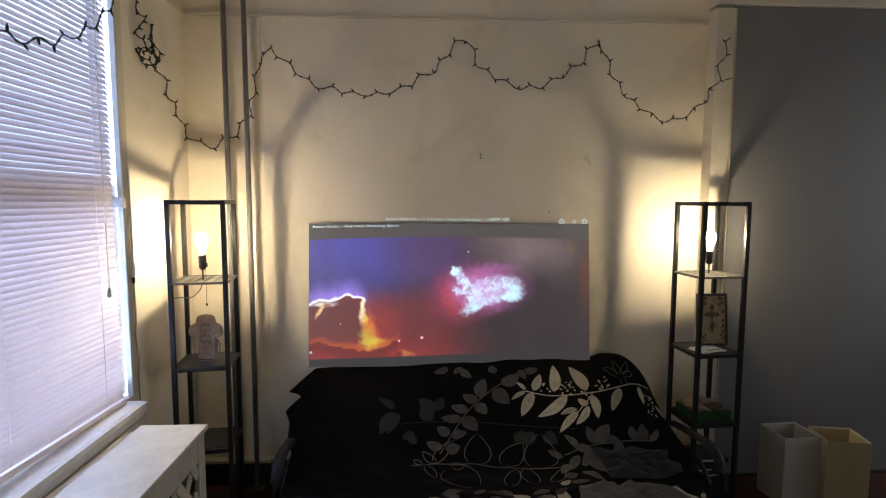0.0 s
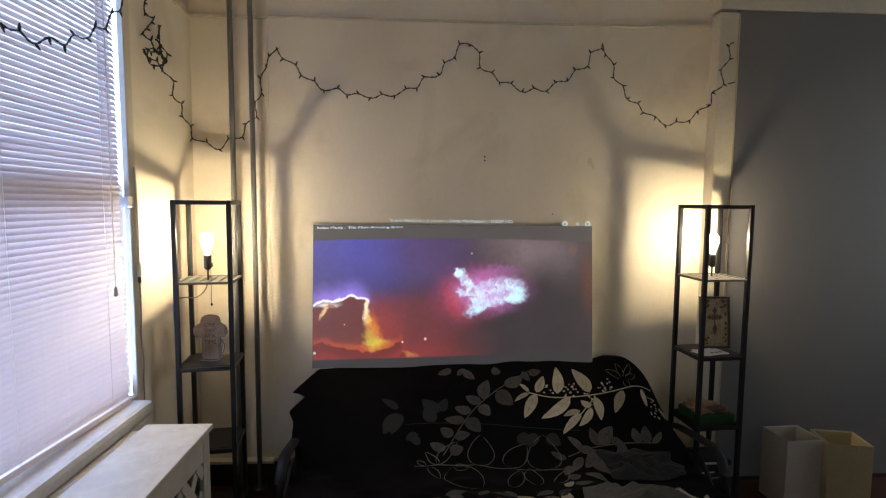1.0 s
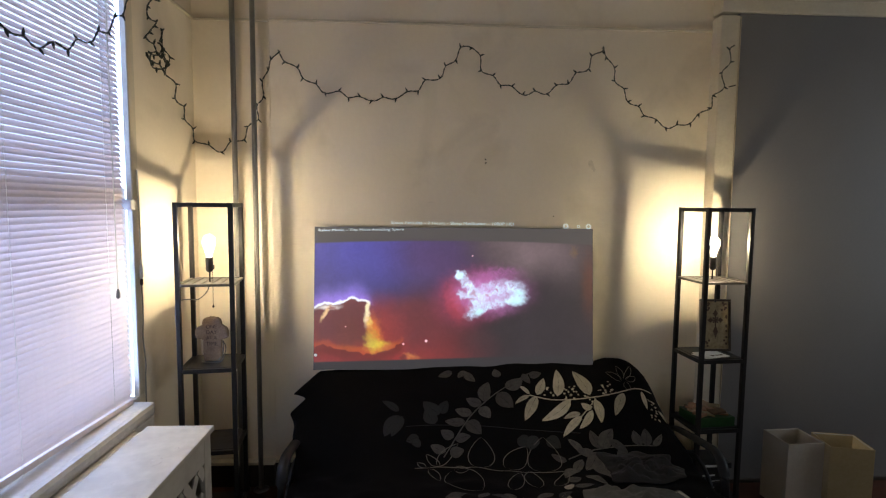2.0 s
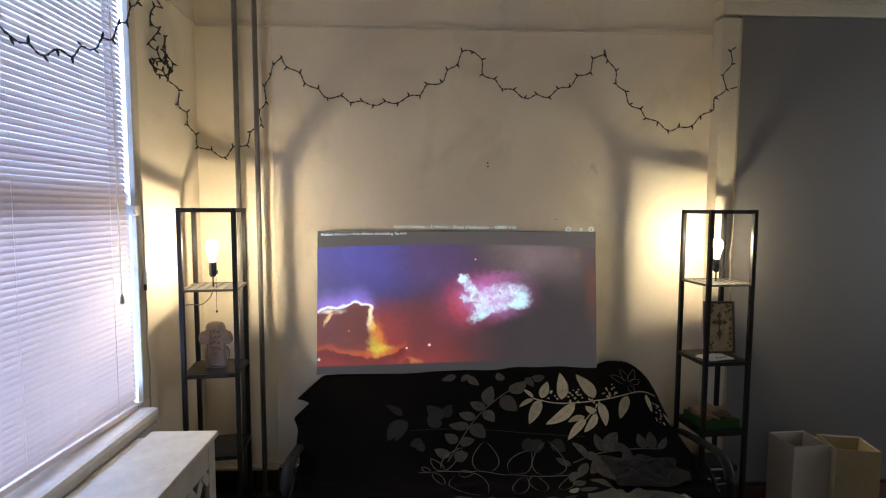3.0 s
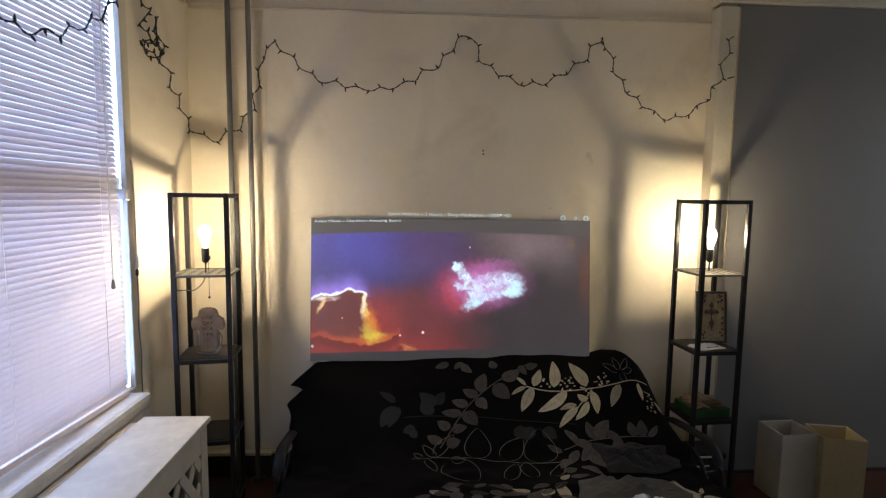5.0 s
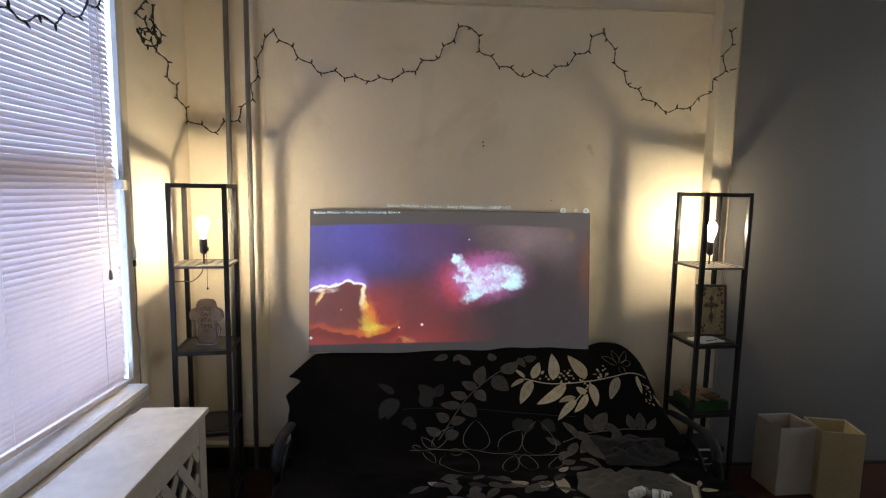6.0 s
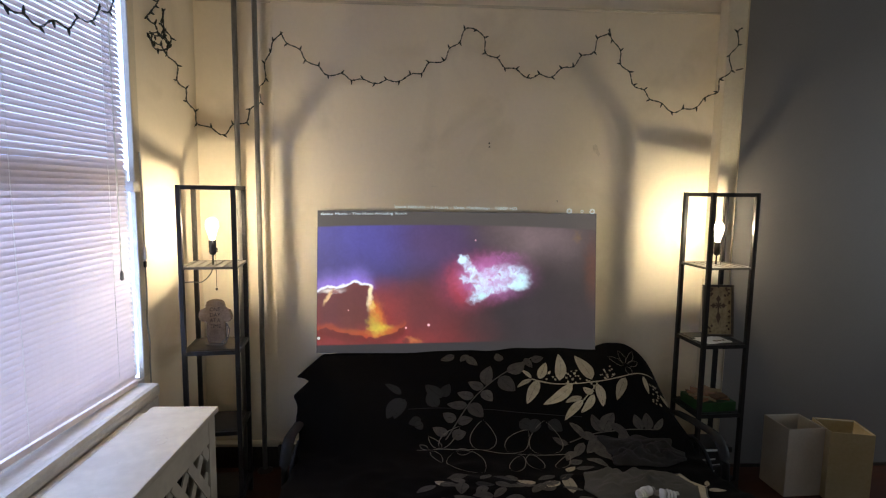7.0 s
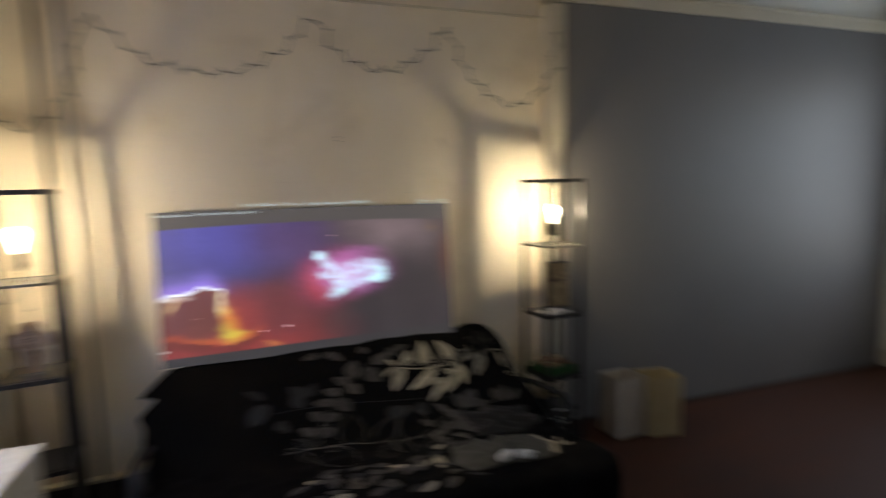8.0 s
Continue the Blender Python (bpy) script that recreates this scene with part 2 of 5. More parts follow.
struct("wall_north_upper", box(1.45, XR, 2.95, YB + 0.2, 2.776, ZC), "ceiling", "dim plaster wall above the grey wall")
SW = (-0.6, 1.2, 0.8, 2.4)                           # opening added in the unseen wall behind, for a fill lamp
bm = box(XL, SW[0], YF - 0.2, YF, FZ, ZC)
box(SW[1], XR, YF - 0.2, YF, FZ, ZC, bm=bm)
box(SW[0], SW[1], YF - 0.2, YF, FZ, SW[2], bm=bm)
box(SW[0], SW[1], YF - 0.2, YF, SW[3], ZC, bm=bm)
struct("wall_south", bm, "dim_wall", "plain pale painted wall with an added opening for fill light")
# added fill lamp in that opening, lifts the ambient light on the room
lamp = bpy.data.lights.new("fill_behind", "AREA")
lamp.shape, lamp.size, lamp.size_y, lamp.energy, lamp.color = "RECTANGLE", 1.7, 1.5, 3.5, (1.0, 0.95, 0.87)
new("fill_behind", lamp).matrix_basis = pose((SW[0] + SW[1]) / 2, YF - 0.1, (SW[2] + SW[3]) / 2, 90, 0, 0)

WT = 0.02
bm = box(XL - WT, XL, YF, WIN[0], FZ, ZC)
box(XL - WT, XL, WIN[1], YB, FZ, ZC, bm=bm)
box(XL - WT, XL, WIN[0], WIN[1], FZ, WIN[2], bm=bm)
box(XL - WT, XL, WIN[0], WIN[1], WIN[3], ZC, bm=bm)
struct("wall_west", bm, "plaster", "cream painted plaster wall with a window")
EW = (1.25, 2.50, 0.9, 2.4)                          # opening in the far side wall
bm = box(XR, XR + 0.2, YF, EW[0], FZ, ZC)
box(XR, XR + 0.2, EW[1], YB, FZ, ZC, bm=bm)
box(XR, XR + 0.2, EW[0], EW[1], FZ, EW[2], bm=bm)
box(XR, XR + 0.2, EW[0], EW[1], EW[3], ZC, bm=bm)
struct("wall_east", bm, "dim_wall", "pale cream painted wall")
lamp = bpy.data.lights.new("daylight", "AREA")
lamp.shape, lamp.size, lamp.size_y, lamp.energy, lamp.color = "RECTANGLE", 1.4, 1.15, 15, (0.72, 0.85, 1.0)
new("daylight", lamp).matrix_basis = pose(XR + 0.1, (EW[0] + EW[1]) / 2, (EW[2] + EW[3]) / 2, 0, 90, 0)

# trim: picture moulding, pilaster at the end of the cream wall, header over the grey wall, baseboards
struct("wall_chase", box(XL, -1.112, 2.9975, YB - 0.001, 0.105, ZC - 0.001, 0.001), "plaster", "cream painted boxed-out corner behind the steam pipes")
struct("trim_moulding_chase", box(XL + 0.013, -1.112, 2.985, 2.997, 2.590, 2.606, 0.003), "trim", "thin painted picture moulding", "trim")
struct("trim_moulding_back", box(-1.111, 1.392, YB - 0.012, YB, 2.598, 2.612, 0.003), "trim", "thin painted picture moulding", "trim")
struct("trim_moulding_side", box(XL, XL + 0.012, WIN[1] + 0.09, 2.991, 2.598, 2.612, 0.003), "trim", "thin painted picture moulding", "trim")
struct("trim_pilaster", box(1.392, 1.50, 2.905, YB, FZ, 2.668, 0.006), "trim", "cream painted casing at the wall's end", "trim")
struct("trim_edge_strip", box(1.5005, 1.5035, 2.899, 2.9145, FZ + 0.021, 2.66, 0.001), "tan_edge", "thin tan wooden edge strip of the casing", "trim")
bm = box(1.392, XR, 2.90, YB, 2.684, 2.772, 0.006)
box(1.392, XR, 2.885, 2.90, 2.752, 2.772, 0.004, bm=bm)
struct("trim_header", bm, "trim", "cream painted header moulding", "trim")
bm = box(-1.111, 1.39, YB - 0.022, YB, FZ, 0.085, 0.004)
box(XL, -1.112, 2.952, YB, FZ, 0.085, 0.004, bm=bm)
struct("baseboard_back", bm, "baseboard", "dark stained wooden baseboard", "baseboard")
bm = box(-1.111, 1.39, YB - 0.026, YB, 0.086, 0.104, 0.004)
box(XL, -1.112, 2.948, YB, 0.086, 0.104, 0.004, bm=bm)
struct("baseboard_back_cap", bm, "trim", "cream painted cap strip of the baseboard", "baseboard")
struct("baseboard_grey", box(1.51, XR, 2.90, 2.914, FZ, FZ + 0.02, 0.003), "baseboard", "dark floor strip under the grey wall", "baseboard")
struct("baseboard_east", box(XR - 0.016, XR, EW[1] - 2, 2.895, FZ, 0.10, 0.004), "white_paint", "white painted baseboard", "baseboard")
struct("baseboard_west", box(XL, XL + 0.02, WIN[1], 2.947, FZ, 0.10, 0.004), "baseboard", "dark stained wooden baseboard", "baseboard")


# ---- the window ----
def window():
    y0, y1, z0, z1 = WIN
    w = empty("window_1", pose(XL - 0.1, (y0 + y1) / 2, z0))
    inv = w.matrix_basis.inverted()

    def add(name, bm, mat, label="", parent=w):
        bmesh.ops.transform(bm, verts=bm.verts, matrix=inv)
        return part(name, bm, mat, parent, label)
    # jamb lining and sashes
    for a, b in ((y0, y0 + 0.004), (y1 - 0.004, y1)):
        add("jamb", box(XL - WT, XL + 0.002, a, b, z0, z1), "white_paint")
    mid = 1.59
    for name, x, za, zb in (("upper_sash", XL - 0.090, mid - 0.03, z1), ("lower_sash", XL - 0.057, z0, mid + 0.07)):
        bm = box(x - 0.015, x + 0.015, y0 - 0.03, y0 + 0.005, za, zb)
        box(x - 0.015, x + 0.015, y1 - 0.005, y1 + 0.03, za, zb, bm=bm)
        box(x - 0.015, x + 0.015, y0 + 0.005, y1 - 0.005, za, za + 0.06, bm=bm)
        box(x - 0.015, x + 0.015, y0 + 0.005, y1 - 0.005, zb - 0.06, zb, bm=bm)
        sash = add(name, bm, "sash")
        pane = add("pane", box(x - 0.002, x + 0.002, y0 + 0.005, y1 - 0.005, za + 0.06, zb - 0.06), "dimmed_glass" if name == "upper_sash" else "glass", parent=sash)
        pane.visible_shadow = False
    add("meeting_rail_end", box(XL - 0.03, XL + 0.022, y1 - 0.050, y1 - 0.008, 1.565, 1.612, 0.006), "sash")
    bm = box(XL, XL + 0.004, y1, y1 + 0.050, z0 + 0.002, z1 + 0.10, 0.001)
    box(XL, XL + 0.018, y0 - 0.085, y0, z0 + 0.002, z1 + 0.10, 0.004, bm=bm)
    box(XL, XL + 0.018, y0, y1, z1, z1 + 0.10, 0.004, bm=bm)
    add("casing", bm, "trim")
    sill = box(XL - WT - 0.06, XL + 0.100, y0 - 0.05, y1 - 0.055, z0 - 0.060, z0, 0.020)
    box(XL - WT - 0.06, XL + 0.002, y1 - 0.0545, y1, z0 - 0.060, z0, 0.004, bm=sill)
    add("window_sill", sill, "sill_paint", "worn painted wooden sill")
    bm = box(XL, XL + 0.094, y0 - 0.04, y1 - 0.062, z0 - 0.17, z0 - 0.0605, 0.008)
    box(XL + 0.0942, XL + 0.126, y0 - 0.04, 2.09, z0 - 0.17, z0 - 0.0605, 0.008, bm=bm)
    add("apron", bm, "sill_paint")
    tagged(w, "painted wooden sash window with closed blinds", "window", kind="structure")


window()

# the bright street outside: a plain backdrop
m, n, l, p = nodes_of("overcast_street")
tc, sep, ramp, em = n.new("ShaderNodeTexCoord"), n.new("ShaderNodeSeparateXYZ"), n.new("ShaderNodeValToRGB"), n.new("ShaderNodeEmission")
l.new(tc.outputs["Generated"], sep.inputs[0])
l.new(sep.outputs[2], ramp.inputs[0])
# pale glow below, dimmed above so the blind's upper slats come out darker
for el, (px, tint) in zip(ramp.color_ramp.elements, ((0.227, (0.40, 0.56, 1.0)), (0.388, (0.145, 0.195, 0.33)))):
    el.position, el.color = px, (*tint, 1)
l.new(ramp.outputs[0], em.inputs[0])
em.inputs[1].default_value = OUTSIDE
l.new(em.outputs[0], n["Material Output"].inputs[0])
struct("backdrop", box(-3.6, -3.58, -4, 9.5, -1.0, 7.5), m, "bright overcast street outside the window", "backdrop")


def blind():
    y0, y1, z0, z1 = WIN[0] - 0.02, WIN[1] - 0.090, WIN[2] + 0.002, WIN[3] + 0.05
    x = XL + 0.010
    b = empty("window_blind", pose(x, (y0 + y1) / 2, z1))
    L = y1 - y0
    part("headrail", box(-0.014, 0.018, -L / 2, L / 2, -0.035, 0, 0.002), "slat", b)
    part("bottom_rail", box(-0.012, 0.012, -L / 2, L / 2, 0, 0.022, 0.003), "slat", b).matrix_basis = pose(0, 0, z0 - z1 + 0.018, -1.9)
    # one curved slat, tilted nearly shut, shared by all
    bm = bmesh.new()
    rows = []
    for k in range(5):
        a = -1 + k / 2
        px, pz = 0.0125 * a, 0.0022 * (1 - a * a)
        tilt = radians(61)
        qx, qz = px * math.cos(tilt) - pz * math.sin(tilt), -(px * math.sin(tilt) + pz * math.cos(tilt))
        rows.append((bm.verts.new((qx, -L / 2, qz)), bm.verts.new((qx, L / 2, qz))))
    for k in range(4):
        bm.faces.new((rows[k][0], rows[k + 1][0], rows[k + 1][1], rows[k][1]))
    first = part("slat", bm, "slat", b, smooth=True)
    pitch = 0.0212
    count = int((z1 - 0.045 - z0 - 0.02) / pitch)
    rnd = random.Random(3)
    for i in range(count):
        ob = first if i == 0 else new("slat", first.data)
        ob.parent = b
        up = 1.9 * max(0.0, (i - count + 26) / 26) ** 1.5
        ob.matrix_basis = pose(0, 0, -0.05 - i * pitch + math.sin(radians(up)) * L * 0.45, rnd.uniform(-0.12, 0.12) - up, rnd.uniform(-3, 3), 0)
    for yy in (-L / 2 + 0.14, 0, L / 2 - 0.14):
        part("ladder_cord", tube([(0.013, yy, -0.03), (0.0135, yy, z0 - z1 + 0.01)], 0.0007, 5), "cord", b)
    w = part("tilt_wand", tube([(0.02, L / 2 - 0.10, -0.03), (0.022, L / 2 - 0.10, -1.42)], 0.0022, 6), "cord", b)
    part("wand_grip", lathe([(0.003, 0), (0.008, 0.005), (0.006, 0.03), (0.003, 0.04)], 10, at=(0.022, L / 2 - 0.10, -1.46)), "grey_cord", w)
    tagged(b, "white vinyl mini blind, slats closed, in the window", "blind")


blind()


# pull cord and lamp cable at the window's side
def side_cord():
    c = empty("hanging_cord", pose(XL + 0.012, 2.352, 1.74))
    part("white_cord", tube([(0, 0, 0), (0.002, 0.004, -0.2), (0.0, 0.006, -0.42)], 0.004, 6), "cord", c)
    part("cord_plug", lathe([(0.004, 0), (0.010, 0.01), (0.010, 0.05), (0.005, 0.065)], 10, at=(0, 0.006, -0.48)), "cord", c, "white plastic cord end")
    part("cord_tip", lathe([(0.003, 0), (0.007, 0.004), (0.007, 0.025), (0.004, 0.03)], 10, at=(0, 0.006, -0.51)), "black_plastic", c)
    pts = spline([(0, 0.006, -0.51), (0.004, 0.0, -0.65), (-0.004, 0.008, -0.75), (0.006, 0.002, -0.86), (0, 0.008, -0.93), (0.004, 0.0, -1.02), (0.001, 0.004, -1.12)], 5)
    part("grey_cord", tube(pts, 0.003, 6), "grey_cord", c)
    tagged(c, "thin white cord hanging beside the window frame", "cord")


side_cord()


def steam_pipe(x, r):
    e = empty("steam_pipe", pose(x, 2.922, 0))
    part("pipe", lathe([(r, FZ), (r, ZC)], 18), "pipe", e, smooth=True)
    part("floor_flange", lathe([(r + 0.03, 0), (r + 0.03, 0.006), (r + 0.006, 0.014), (r + 0.002, 0.014)], 20, at=(0, 0, FZ)), "baseboard", e, smooth=True)
    tagged(e, "painted vertical steam heating pipe by the wall", "pipe", "steam pipes")


steam_pipe(-1.287, 0.0140)
steam_pipe(-1.1805, 0.0135)


def radiator_cover():
    x0, x1, y0, y1, zt = -1.388, -1.122, 0.45, 2.108, 0.69
    e = empty("radiator_cover", pose((x0 + x1) / 2, (y0 + y1) / 2, 0))
    inv = e.matrix_basis.inverted()

    def add(name, bm, mat="white_paint", label="", parent=e):
        bmesh.ops.transform(bm, verts=bm.verts, matrix=inv)
        return part(name, bm, mat, parent, label)
    add("top", box(x0, x1, y0, y1, zt - 0.022, zt, 0.004), label="scratched white painted top")
    xf = x1 - 0.012
    add("end_panel", box(x0 + 0.01, xf - 0.02, y1 - 0.03, y1 - 0.012, FZ, zt - 0.023))
    add("end_panel", box(x0 + 0.01, xf - 0.02, y0 + 0.012, y0 + 0.03, FZ, zt - 0.023))
    add("corner_post", box(xf - 0.02, xf, y1 - 0.075, y1 - 0.012, FZ, zt - 0.023, 0.003))
    add("corner_post", box(xf - 0.02, xf, y0 + 0.012, y0 + 0.075, FZ, zt - 0.023, 0.003))
    add("top_rail", box(xf - 0.02, xf, y0 + 0.076, y1 - 0.076, zt - 0.125, zt - 0.023, 0.003))
    add("bottom_rail", box(xf - 0.02, xf, y0 + 0.076, y1 - 0.076, 0.06, 0.14, 0.003))
    ya, yb, za, zb = y0 + 0.076, y1 - 0.076, 0.14, zt - 0.125
    # diagonal lattice strips, clipped to the opening
    for sign in (1, -1):
        H = zb - za
        step = 0.13
        k = ya - H
        while k < yb:
            pa, pb = (k, za), (k + H * 0.8, zb)
            t0 = max(0, (ya + 0.0 - pa[0]) / (pb[0] - pa[0]))
            t1 = min(1, (yb - pa[0]) / (pb[0] - pa[0]))
            if t1 - t0 > 0.08:
                q0 = (pa[0] + (pb[0] - pa[0]) * t0, za + H * t0)
                q1 = (pa[0] + (pb[0] - pa[0]) * t1, za + H * t1)
                if sign < 0:
                    q0, q1 = (ya + yb - q0[0], q0[1]), (ya + yb - q1[0], q1[1])
                d = Vector((0, q1[0] - q0[0], q1[1] - q0[1]))
                mm = Matrix.Translation((xf - (0.012 if sign > 0 else 0.006), (q0[0] + q1[0]) / 2, (q0[1] + q1[1]) / 2)) @ Matrix.Rotation(math.atan2(d.z, d.y), 4, "X")
                add("lattice_strip", box(-0.003, 0.003, -d.length / 2, d.length / 2, -0.02, 0.02, 0.0, m=mm))
            k += step
    rnd = random.Random(9)
    for cx, cy, r in ((-1.205, 1.80, 0.020), (-1.225, 1.83, 0.013), (-1.27, 1.66, 0.009), (-1.18, 1.90, 0.007)):
        ring = bmesh.new()
        a = [(ring.verts.new((cx + r * math.cos(k * 0.5236) * q, cy + r * 1.6 * math.sin(k * 0.5236) * q, zt + 0.0004)), ring.verts.new((cx + r * 0.72 * math.cos(k * 0.5236), cy + r * 1.15 * math.sin(k * 0.5236), zt + 0.0004))) for k, q in ((k, rnd.uniform(0.85, 1.2)) for k in range(12))]
        for k in range(12):
            if rnd.random() < 0.8:
                ring.faces.new((a[k][0], a[(k + 1) % 12][0], a[(k + 1) % 12][1], a[k][1]))
        add("stain", ring, "stain", "faint brown stain")
    tagged(e, "white painted wooden radiator cover with diamond lattice", "radiator cover")
    # the radiator inside it
    r = empty("radiator", pose((x0 + x1) / 2, (y0 + y1) / 2, 0))
    for i in range(12):
        yy = -0.62 + i * 0.112
        part("column", box(-0.09, 0.09, yy - 0.03, yy + 0.03, FZ, 0.56, 0.02), "baseboard", r)
    tagged(r, "dark old cast iron radiator inside the cover", "radiator")


radiator_cover()


# ---- the two lamp towers ----
def tower(x, y, turn, s3=0.405, bx=0.0, by=0.0):
    """Tall square shelf lamp: four posts, open top, wire-topped lamp shelf, three solid shelves."""
    e = empty("shelf_lamp", pose(x, y, 0, 0, 0, turn))
    h, c, r = 1.60, 0.12, 0.0105
    for sx in (-1, 1):
        for sy in (-1, 1):
            part("post", box(sx * c - r, sx * c + r, sy * c - r, sy * c + r, FZ, h, 0.002), "black_wood", e)
    def ring(z, t, name, mat="black_wood"):
        for s in (-1, 1):
            part(name, box(-c + r, c - r, s * c - r * 0.9, s * c + r * 0.9, z - t, z, 0.0015), mat, e)
            part(name, box(s * c - r * 0.9, s * c + r * 0.9, -c + r, c - r, z - t, z, 0.0015), mat, e)
    ring(h - 0.001, 0.02, "top_rail")
    z1 = 1.218
    ring(z1, 0.012, "shelf_rail", "lamplit_rail")
    for k in range(5):
        xx = -0.0855 + k * 0.0427
        part("shelf_slat", box(xx - 0.0175, xx + 0.0175, -c + r, c - r, z1 - 0.010, z1 - 0.002, 0.0015), "lamplit_rail", e)
    for z in (0.812, s3, 0.06):
        part("shelf", box(-c + r + 0.0005, c - r - 0.0005, -c + r, c - r, z - 0.014, z, 0.002), "black_wood", e, "black wooden shelf")
        ring(z - 0.001, 0.02, "shelf_rail")
    stem = part("stem", lathe([(0.004, 0), (0.004, 0.055)], 10, at=(bx, by, z1 - 0.002)), "socket", e)
    part("lamp_socket", lathe([(0.006, 0), (0.014, 0.006), (0.018, 0.016), (0.0165, 0.03), (0.0175, 0.036), (0.0175, 0.07), (0.015, 0.074)], 18, at=(bx, by, z1 + 0.045)), "socket", e, "dark brass lamp socket", True)
    part("socket_switch", lathe([(0.003, 0), (0.003, 0.02)], 8, bm=None, at=(bx + 0.02, by, z1 + 0.06)), "socket", e)
    bulb = part("bulb", lathe([(0.012, 0), (0.014, 0.014), (0.022, 0.038), (0.0285, 0.060), (0.030, 0.074), (0.0275, 0.090), (0.019, 0.102), (0.007, 0.1085), (0.001, 0.109)], 24, at=(bx, by, z1 + 0.12)), "bulb", e, "lit warm white bulb", True)
    part("bulb_core", lathe([(0.004, 0), (0.016, 0.006), (0.022, 0.022), (0.016, 0.038), (0.004, 0.044)], 18, at=(bx, by, z1 + 0.12 + 0.053)), "bulb_core", bulb, "glowing core of the bulb", True)
    chain = part("pull_chain", tube([(bx + 0.016, by - 0.012, z1 + 0.05), (bx + 0.017, by - 0.014, z1), (bx + 0.016, by - 0.014, z1 - 0.115)], 0.0012, 5), "socket", e)
    part("chain_bead", lathe([(0.001, 0), (0.005, 0.004), (0.005, 0.010), (0.001, 0.014)], 10, at=(bx + 0.016, by - 0.014, z1 - 0.128)), "socket", chain)
    tagged(e, "tall black wooden shelf lamp, shade removed, bare bulb lit", "shelf lamp", "shelf lamps")
    return e


TL, TR = (-1.304, 2.593, 7.5), (1.293, 2.696, 4.5)
left_tower = tower(*TL, by=-0.03)
cable = part("cable", tube(spline([(0.0, -0.03, 1.208), (-0.01, -0.055, 1.17), (-0.045, -0.07, 1.138), (-0.08, -0.09, 1.142), (-0.12, -0.11, 1.138), (-0.131, -0.128, 1.10), (-0.131, -0.10, 0.9), (-0.131, -0.05, 0.5)], 6), 0.003, 6), "grey_cord", left_tower)
right_tower = tower(*TR, s3=0.437, bx=0.010, by=0.014)


def on_tower(t, x, y, z, turn=0):
    return pose(t[0], t[1], 0, 0, 0, t[2]) @ pose(x, y, z, 0, 0, turn)


def cross_plaque():
    """Rough stone cross with rounded arms and engraved words."""
    outline = [(-0.040, 0), (0.040, 0), (0.044, 0.05), (0.043, 0.112), (0.066, 0.110), (0.080, 0.126), (0.078, 0.160), (0.064, 0.176), (0.046, 0.176), (0.044, 0.200), (0.034, 0.218), (0, 0.223), (-0.034, 0.218), (-0.044, 0.200), (-0.046, 0.176), (-0.064, 0.176), (-0.078, 0.160), (-0.080, 0.126), (-0.066, 0.110), (-0.043, 0.112), (-0.044, 0.05)]
    bm = bmesh.new()
    rnd = random.Random(5)
    front = [bm.verts.new((x + rnd.uniform(-0.002, 0.002), -0.014, z)) for x, z in outline]
    bm.faces.new(front)
    ext = bmesh.ops.extrude_face_region(bm, geom=bm.faces[:])
    for v in ext["geom"]:
        if isinstance(v, bmesh.types.BMVert):
            v.co.y += 0.028
    bmesh.ops.recalc_face_normals(bm, faces=bm.faces[:])
    bmesh.ops.bevel(bm, geom=bm.edges[:], offset=0.005, segments=2, affect="EDGES")
    e = part("cross_plaque", bm, "stone")
    e.matrix_basis = on_tower(TL, -0.005, 0.01, 0.813, -6)
    for words, z, w in (("ONE", 0.166, 0.05), ("DAY", 0.138, 0.05), ("AT A", 0.110, 0.05), ("TIME", 0.080, 0.056)):
        text_mesh(words, 0.027, pose(-w / 2, -0.0143, z, 90), "engraved", "lettering", e, w)
    tagged(e, "brown sandstone cross plaque engraved with words", "plaque")
    c = part("cable_loop", tube(spline([(0.03, -0.02, 0.006), (0.052, -0.018, 0.03), (0.058, -0.016, 0.075), (0.05, 0.0, 0.10), (0.062, 0.005, 0.06), (0.05, -0.03, 0.006), (0.0, -0.045, 0.004), (-0.04, -0.035, 0.004)], 6), 0.0028, 6), "grey_cord")
    c.matrix_basis = on_tower(TL, -0.005, 0.01, 0.813, -6)
    tagged(c, "thin dark cable coiled on the shelf", "cable")


cross_plaque()


